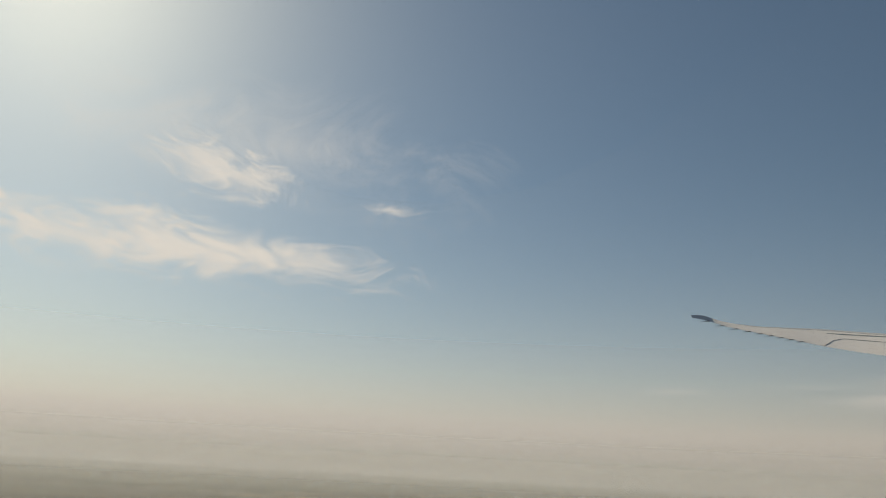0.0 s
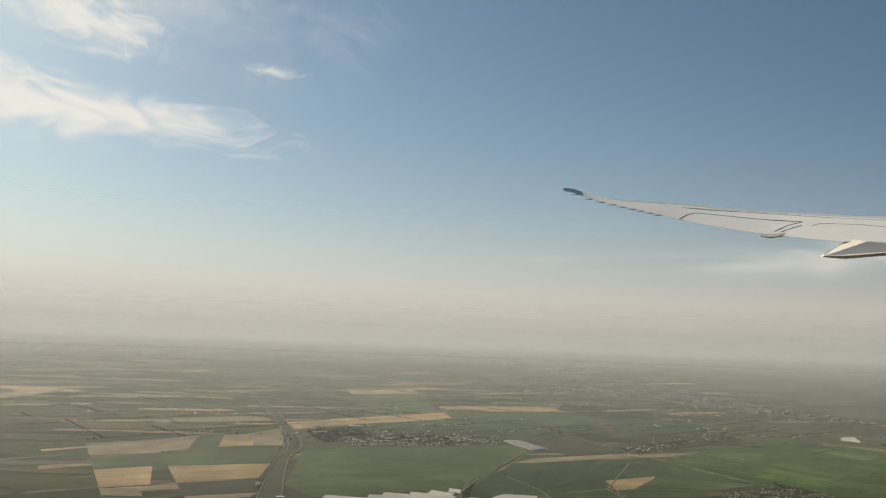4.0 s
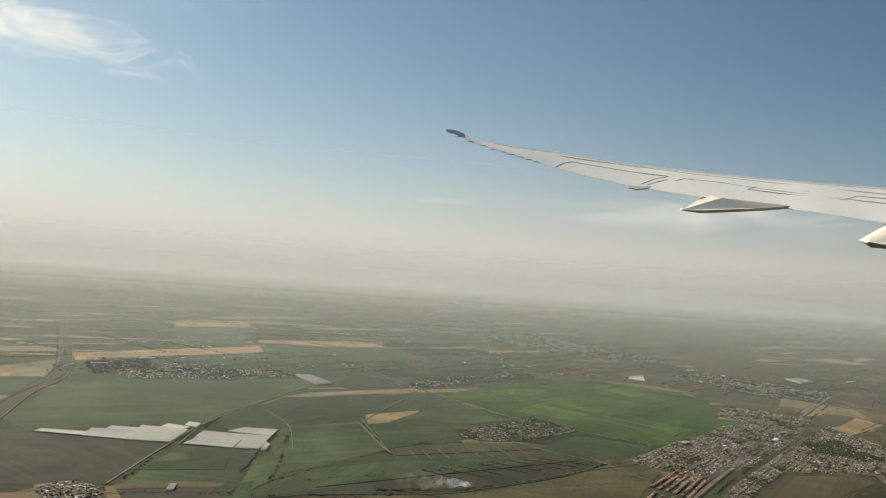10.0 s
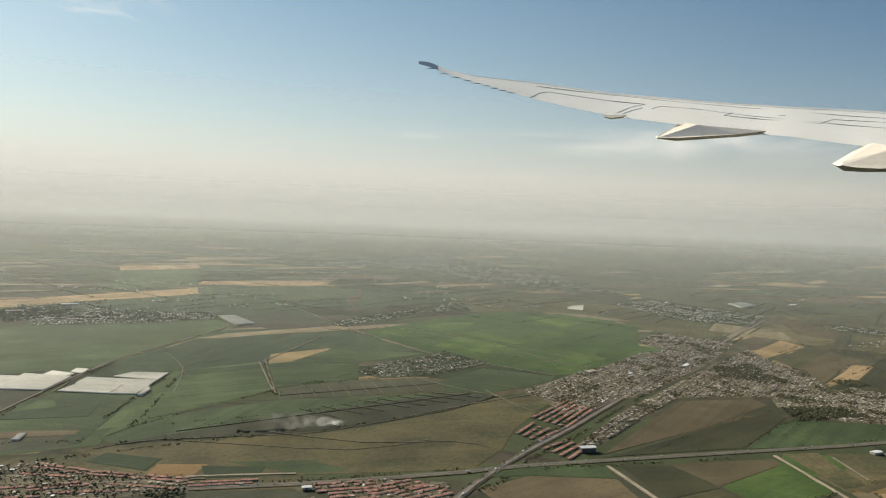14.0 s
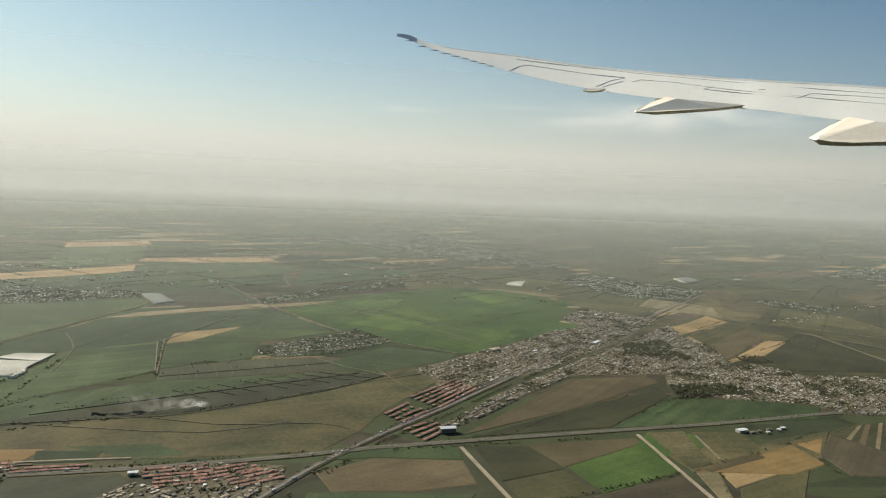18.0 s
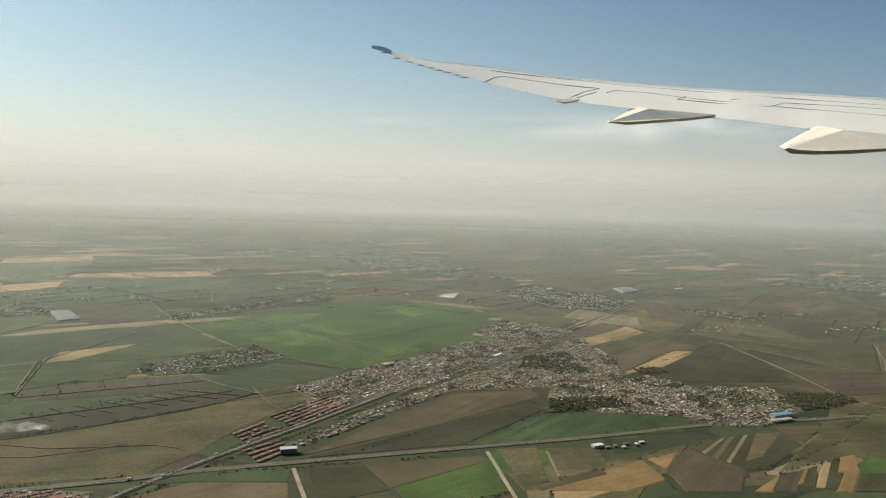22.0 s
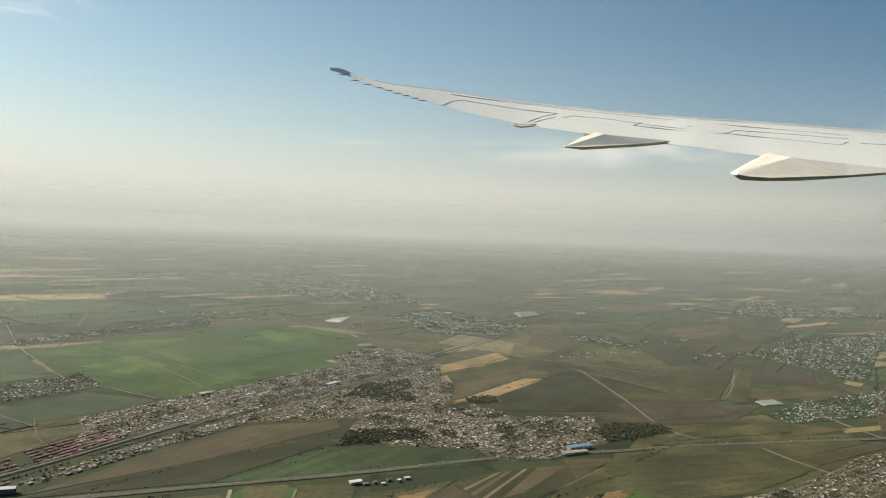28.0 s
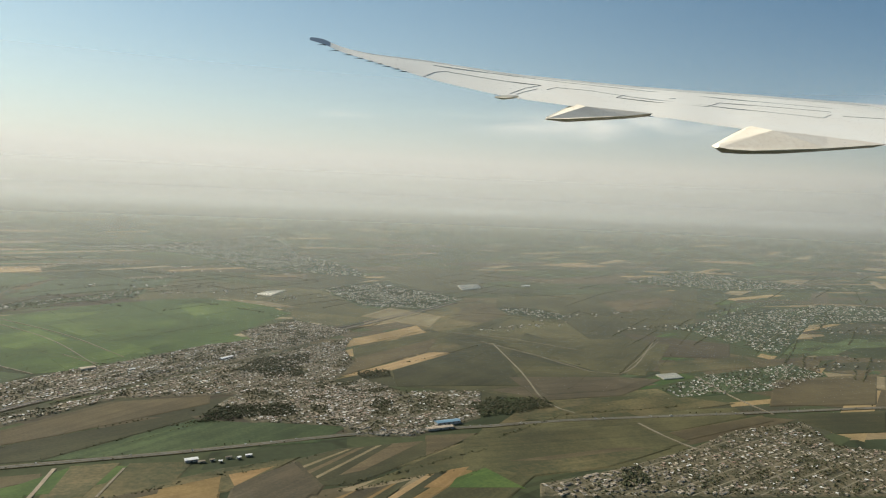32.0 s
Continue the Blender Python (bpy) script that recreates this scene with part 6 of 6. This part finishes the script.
shed("shed", 7.4, 272.2, 0.1, 2.4, 1.2, 0.6, "white_roof", "small white shed beside the canal road")
shed("warehouse", 538.0, 503.6, 0.2, 7, 2, 0.7, "white_roof", "far white hall by the railway")
terrace(204.1, 218.3, 222.8, 235.5, 1, 2)
terrace(205.3, 216.1, 223.6, 233.4, 1, 2)
terrace(206.5, 213.9, 224.4, 231.3, 1, 2)
terrace(207.7, 211.7, 225.3, 229.3, 1, 2)
terrace(208.8, 209.6, 226.0, 227.3, 1, 2)
terrace(209.9, 207.5, 226.8, 225.3, 1, 2)
terrace(194.1, 204.1, 202.4, 212.9, 1, 2)
terrace(195.0, 201.6, 203.7, 210.2, 1, 2)
terrace(196.0, 199.3, 204.9, 207.5, 1, 2)
terrace(196.9, 196.9, 206.1, 204.9, 1, 2)
terrace(196.4, 190.9, 205.4, 196.9, 1, 2)
terrace(197.5, 188.1, 206.3, 194.8, 1, 2)
terrace(198.5, 185.4, 207.3, 192.8, 1, 2)
terrace(199.5, 182.7, 208.2, 190.8, 1, 2)
terrace(80.3, 194.1, 93.1, 187.8, 2, 1.7)
terrace(93.1, 187.8, 111.7, 181.2, 2, 1.7)
terrace(78.1, 189.6, 88.9, 186.0, 1, 2)
terrace(69.3, 180.2, 81.4, 180.9, 2, 1.7)
terrace(82.1, 180.3, 93.5, 182.3, 2, 1.7)
terrace(70.7, 175.9, 85.6, 176.2, 1, 2)
terrace(85.8, 177.8, 101.5, 176.6, 1, 2)
terrace(97.0, 181.0, 110.9, 176.3, 1, 2)
terrace(112.5, 178.5, 126.5, 178.6, 2, 1.7)
terrace(138.0, 173.0, 150.8, 173.7, 3, 1.9)
terrace(148.4, 169.3, 160.5, 173.3, 3, 1.9)
terrace(155.1, 165.2, 164.9, 169.0, 4, 1.9)
terrace(140.5, 167.5, 150.5, 168.3, 3, 1.9)

# ---- traffic standing on the highway ----
def car(length, width, height, truck=False):
    top = new("truck" if truck else "car", None)
    tagged(top, "white box truck on the grey highway" if truck else "small pale car on the grey highway", "truck" if truck else "car", "traffic on the highway")
    x, y = length / 2, width / 2
    bm = bmesh.new()
    box(bm, -x, x, -y, y, 0.06, height * (1.0 if truck else 0.55))
    part("body", bm, "white_roof", top)
    bm = bmesh.new()
    if truck:
        box(bm, x, x + length * 0.25, -y, y, 0.06, height * 0.8)
    else:
        box(bm, -x * 0.6, x * 0.4, -y * 0.85, y * 0.85, height * 0.55, height)
    part("cab", bm, "wing_metal" if not truck else "shed_wall", top)
    for sx in (-0.6, 0.6):
        for sy in (-1, 1):
            bm = bmesh.new()
            bmesh.ops.create_cone(bm, cap_ends=True, segments=10, radius1=0.06, radius2=0.06, depth=0.04,
                                  matrix=Matrix.Translation((sx * x, sy * y, 0.06)) @ Matrix.Rotation(radians(90), 4, "X"))
            part("wheel", bm, "wing_dark", top)
    return top


def traffic(pts, count, seed, side=0.45):
    rnd = random.Random(seed)
    line = [Vector((*p, 0)) for p in bend(pts, 3.0)]
    pattern = (car(0.46, 0.2, 0.17), car(0.8, 0.26, 0.34, True))
    used, placed = set(), [False, False]
    for _ in range(count):
        i = rnd.randrange(len(line) - 1)
        d = (line[i + 1] - line[i]).normalized()
        s = rnd.choice((-1, 1))
        if (i, s) in used:
            continue
        used.add((i, s))
        k = 1 if rnd.random() < 0.25 else 0
        p = line[i] + Vector((-d.y, d.x, 0)) * side * s
        m = Matrix.Translation((p.x, p.y, ROAD_Z[0] - 0.04)) @ Matrix.Rotation(math.atan2(d.y, d.x) + (math.pi if s > 0 else 0), 4, "Z")
        if placed[k]:
            copy_thing(pattern[k], m)
        else:
            pattern[k].matrix_world, placed[k] = m, True


traffic([(93.3, 176.7), (114.2, 176.6), (140.2, 176.2), (172.5, 178.2), (187.7, 180.2), (255.2, 182.7), (278.2, 183.2), (300.8, 184.8), (323.7, 186.8), (345, 186.4), (366.4, 185), (390.6, 184.9), (449.4, 178.9), (509.3, 173)], 46, 3)

traffic([(163.7, 159.5), (172.0, 169.8), (179.2, 178.3), (187.0, 186.0), (196, 194.7), (220.2, 218.2), (240, 236)], 34, 9, 0.2)

# ---- trees ----
field_scrub()
scatter("garden_trees", TERRACE_TREES, "small dark green garden trees between terraced rows", "trees", random.Random(8), shapes=SMALL, leaf="yard_foliage")
hedgerows(400)
hamlets(74)
far_plots("tan", 120, 11, "narrow pale tan harvested strips on the far plain")
far_plots("stubble", 50, 12, "narrow golden stubble strips on the far plain")
far_plots("green", 130, 13, "long dull green plots on the far plain")
far_plots("plough", 90, 14, "long dark ploughed plots on the far plain")
far_plots("bright", 36, 15, "long fresh green plots on the far plain")
roadside_trees([(93.3, 176.7), (114.2, 176.6), (140.2, 176.2), (172.5, 178.2), (187.7, 180.2), (255.2, 182.7), (278.2, 183.2), (300.8, 184.8), (323.7, 186.8), (345, 186.4), (366.4, 185), (390.6, 184.9), (449.4, 178.9), (509.3, 173)], 60, 41, 1)
roadside_trees([(93.3, 176.7), (114.2, 176.6), (140.2, 176.2), (172.5, 178.2), (187.7, 180.2), (255.2, 182.7), (278.2, 183.2), (300.8, 184.8), (323.7, 186.8), (345, 186.4), (366.4, 185), (390.6, 184.9), (449.4, 178.9), (509.3, 173)], 45, 61, -1)
smoke(150.4, 217.6, 3.3, 30.0)
smoke(275.8, 284.7, 3.2, 5.0)
IRRIGATED = [(173.9, 373.9), (250.6, 439.5), (294.3, 450.6), (327.3, 428.3), (336.5, 390.1), (303.6, 334.4), (312.1, 322.2), (250.8, 276), (234.8, 273.3), (216.7, 293.1), (196.3, 321.4)]
plot_hedges(IRRIGATED, (0.80, 0.60), 15.0, 0.34)
plot_hedges(IRRIGATED, (0.42, -0.91), 24.0, 0.30)
EASTERN = [(352, 262), (420, 205), (505, 255), (600, 360), (640, 460), (520, 470), (430, 420), (380, 330)]
plot_hedges(EASTERN, (0.72, 0.69), 26.0, 0.5)
plot_hedges(EASTERN, (-0.39, 0.92), 38.0, 0.5)
tree_row(1.5, [(153.7, 143.7), (163, 153.7), (174.3, 166.9), (190.3, 184.6), (210.8, 201.5), (236, 225.3), (267.8, 253.2), (326.9, 307.7), (422.4, 393.6)])
tree_row(1.2, [(150, 148.9), (160.4, 160.1), (182.6, 181.7), (196.6, 196.9), (243.7, 243.1), (341.3, 335.9)])
tree_row(1.2, [(172, 167.3), (187.2, 177.9), (215.7, 178.2), (252.7, 177.7)])
tree_row(1.0, [(74.9, 197.4), (88.5, 199.9), (101.7, 204.7), (127.5, 210.7)])
tree_row(1.2, [(104.2, 171.7), (111.2, 171.7)])
tree_row(0.8, [(55.8, 210.7), (72.1, 211.7), (84.1, 210.8), (91.7, 219.1), (109.6, 236.4)])
tree_row(0.8, [(84.2, 198.6), (92.5, 207.1), (108.9, 209.3)])
tree_row(1.0, [(93.2, 209), (116.9, 210.5), (137.6, 210.7), (152.3, 217.6), (180.9, 228.8), (202.2, 244.2)])
tree_row(0.8, [(93.7, 224.6), (109.5, 239.8), (135.6, 259.7), (146.4, 264.2)])
tree_row(0.6, [(102.2, 223.6), (136.8, 230.7), (160.1, 244.2), (186.8, 252.6)])
tree_row(0.9, [(131, 254.2), (128.5, 307.7)])
tree_row(0.9, [(91.6, 212.8), (96.1, 232.4), (100.8, 293.4)])
tree_row(0.8, [(66.9, 257.8), (75.4, 306), (95.6, 354.3)])
tree_row(0.7, [(146.9, 464.8), (169.1, 386.4), (195.8, 318.9), (234.5, 272.4)])
tree_row(0.7, [(198.7, 321.3), (218, 307.8)])
tree_row(1.2, [(92.6, 178.6), (114, 177.9), (140.1, 177.9), (172.8, 180)])
tree_row(1.2, [(167.6, 148.4), (199.1, 143.8), (211.8, 144.3), (228.2, 148.7), (251.1, 153.8)])
tree_row(0.8, [(216.8, 180.9), (250.9, 203), (285.8, 218.5)])
tree_row(0.9, [(250.8, 185.2), (281.2, 206.3), (291.9, 210)])
tree_row(0.8, [(252.2, 155.3), (270.9, 159.6), (305.6, 173.2)])
tree_row(0.8, [(261.3, 154.6), (251.8, 136.1), (252.5, 129.7)])
tree_row(0.8, [(199, 142.1), (196.8, 134.4)])
tree_row(0.7, [(232.7, 355.8), (258.9, 346.9), (298.2, 362.3)])
tree_row(0.6, [(204.8, 291.8), (251.4, 325.2), (334.8, 390.1)])
tree_row(0.9, [(350.4, 300.6), (404.6, 337.5), (430.5, 343.4)])
tree_row(1.0, [(336.3, 249.9), (390.2, 280.8), (414.4, 299.1)])
tree_row(0.9, [(408.6, 373.1), (450.1, 380.1), (484.1, 351.2)])
tree_row(0.9, [(421.1, 404), (461.2, 447.7), (520.6, 476.3)])
tree_row(0.9, [(391.4, 203.7), (385.5, 213.4), (375.9, 204.5)])
tree_row(0.5, [(238.9, 338.8), (268.2, 362.6), (312.7, 394.8)])
tree_row(0.9, [(131, 251.1), (140.8, 265.7), (158.6, 270.9), (184.9, 275.5)])
tree_row(0.6, [(140.8, 265.7), (144.4, 251)])
tree_row(0.6, [(153.4, 267.6), (156.3, 253.9)])
tree_row(0.6, [(165.8, 272.3), (169, 257.7)])
tree_row(0.7, [(100.8, 296), (124.5, 317.6), (153, 358.5)])
tree_row(0.5, [(261.4, 326.4), (282.5, 349.8), (314.7, 375.2)])
tree_row(0.5, [(218.9, 317), (234.8, 335.2), (269.7, 370.9)])
tree_row(1.3, [(317, 150), (327.6, 152.8), (344.1, 155.6)])
tree_row(0.9, [(290.9, 166.1), (290.2, 158), (287.9, 147.1)])
tree_row(0.7, [(254.7, 155.7), (272.1, 159.8), (307.3, 170.1), (320.3, 176.4)])
tree_row(0.8, [(357.2, 177), (335.1, 163.4), (311.1, 148.5)])
tree_row(0.7, [(353.6, 157.8), (328.4, 138)])
tree_row(1.0, [(315.2, 153.7), (329.3, 156.9), (346.3, 164.1), (358.7, 167.5)])
tree_row(0.9, [(415.7, 301.8), (432.4, 257.6), (441.7, 232.4)])
tree_row(0.9, [(441.7, 232.4), (504.1, 293)])
tree_row(0.9, [(420.6, 468.7), (476.9, 451.6), (541.9, 448.2)])
tree_row(0.9, [(361.4, 173.6), (393.6, 190), (436.2, 190.1)])
tree_row(0.8, [(267.4, 191.5), (283.4, 203.8), (297, 205.9)])
tree_row(0.8, [(-68.3, 623.4), (-11.2, 411.9), (-5.9, 334.1), (-1.1, 263.7), (3.5, 217.6)])
tree_row(0.5, [(-63.7, 636.8), (-4.4, 413.6), (-0.1, 345.8)])
tree_row(1.0, [(84.8, 219), (91.1, 255.7), (98.7, 289.7)])
tree_row(0.8, [(94.2, 221.8), (131.5, 258.4), (167, 286.6)])
tree_row(0.8, [(109.4, 219.7), (147.7, 232.2), (181.3, 254)])
tree_row(0.7, [(211, 603.1), (134.9, 519.6), (88.3, 520.9)])
tree_row(0.9, [(57.5, 223.3), (64.4, 262.8), (76.2, 305.5)])
grove([(309.7, 282.1), (331.5, 288.6), (328.1, 272), (308.6, 258.6), (299.9, 264.1)])
grove([(291.5, 220.6), (304.3, 220.6), (306.1, 208.3), (285.2, 205.8)])
grove([(369.4, 207.7), (391.5, 206.5), (389.1, 198.7), (366.8, 193.4)])
grove([(375.9, 213), (395.8, 208.9), (395.6, 198.9), (376.1, 193.9), (370.4, 198.1)])
grove([(288.2, 217.3), (314.8, 219.3), (314.7, 207.4), (294.1, 208.2)])
grove([(307.6, 269.9), (323.9, 266.9), (323.8, 253.7), (309.6, 250.7)])
grove([(342.7, 254.5), (356.2, 256.5), (353.2, 245.7), (342.4, 244.4)])
grove([(-6.3, 440.1), (23.3, 469.5), (31.7, 422.7), (10.2, 397.1)])
grove([(104, 176.9), (112.1, 176.3), (112, 171.8), (105.6, 172.8)])
grove([(384.7, 146.7), (390.8, 146), (385, 135.8), (376.5, 134.6)])
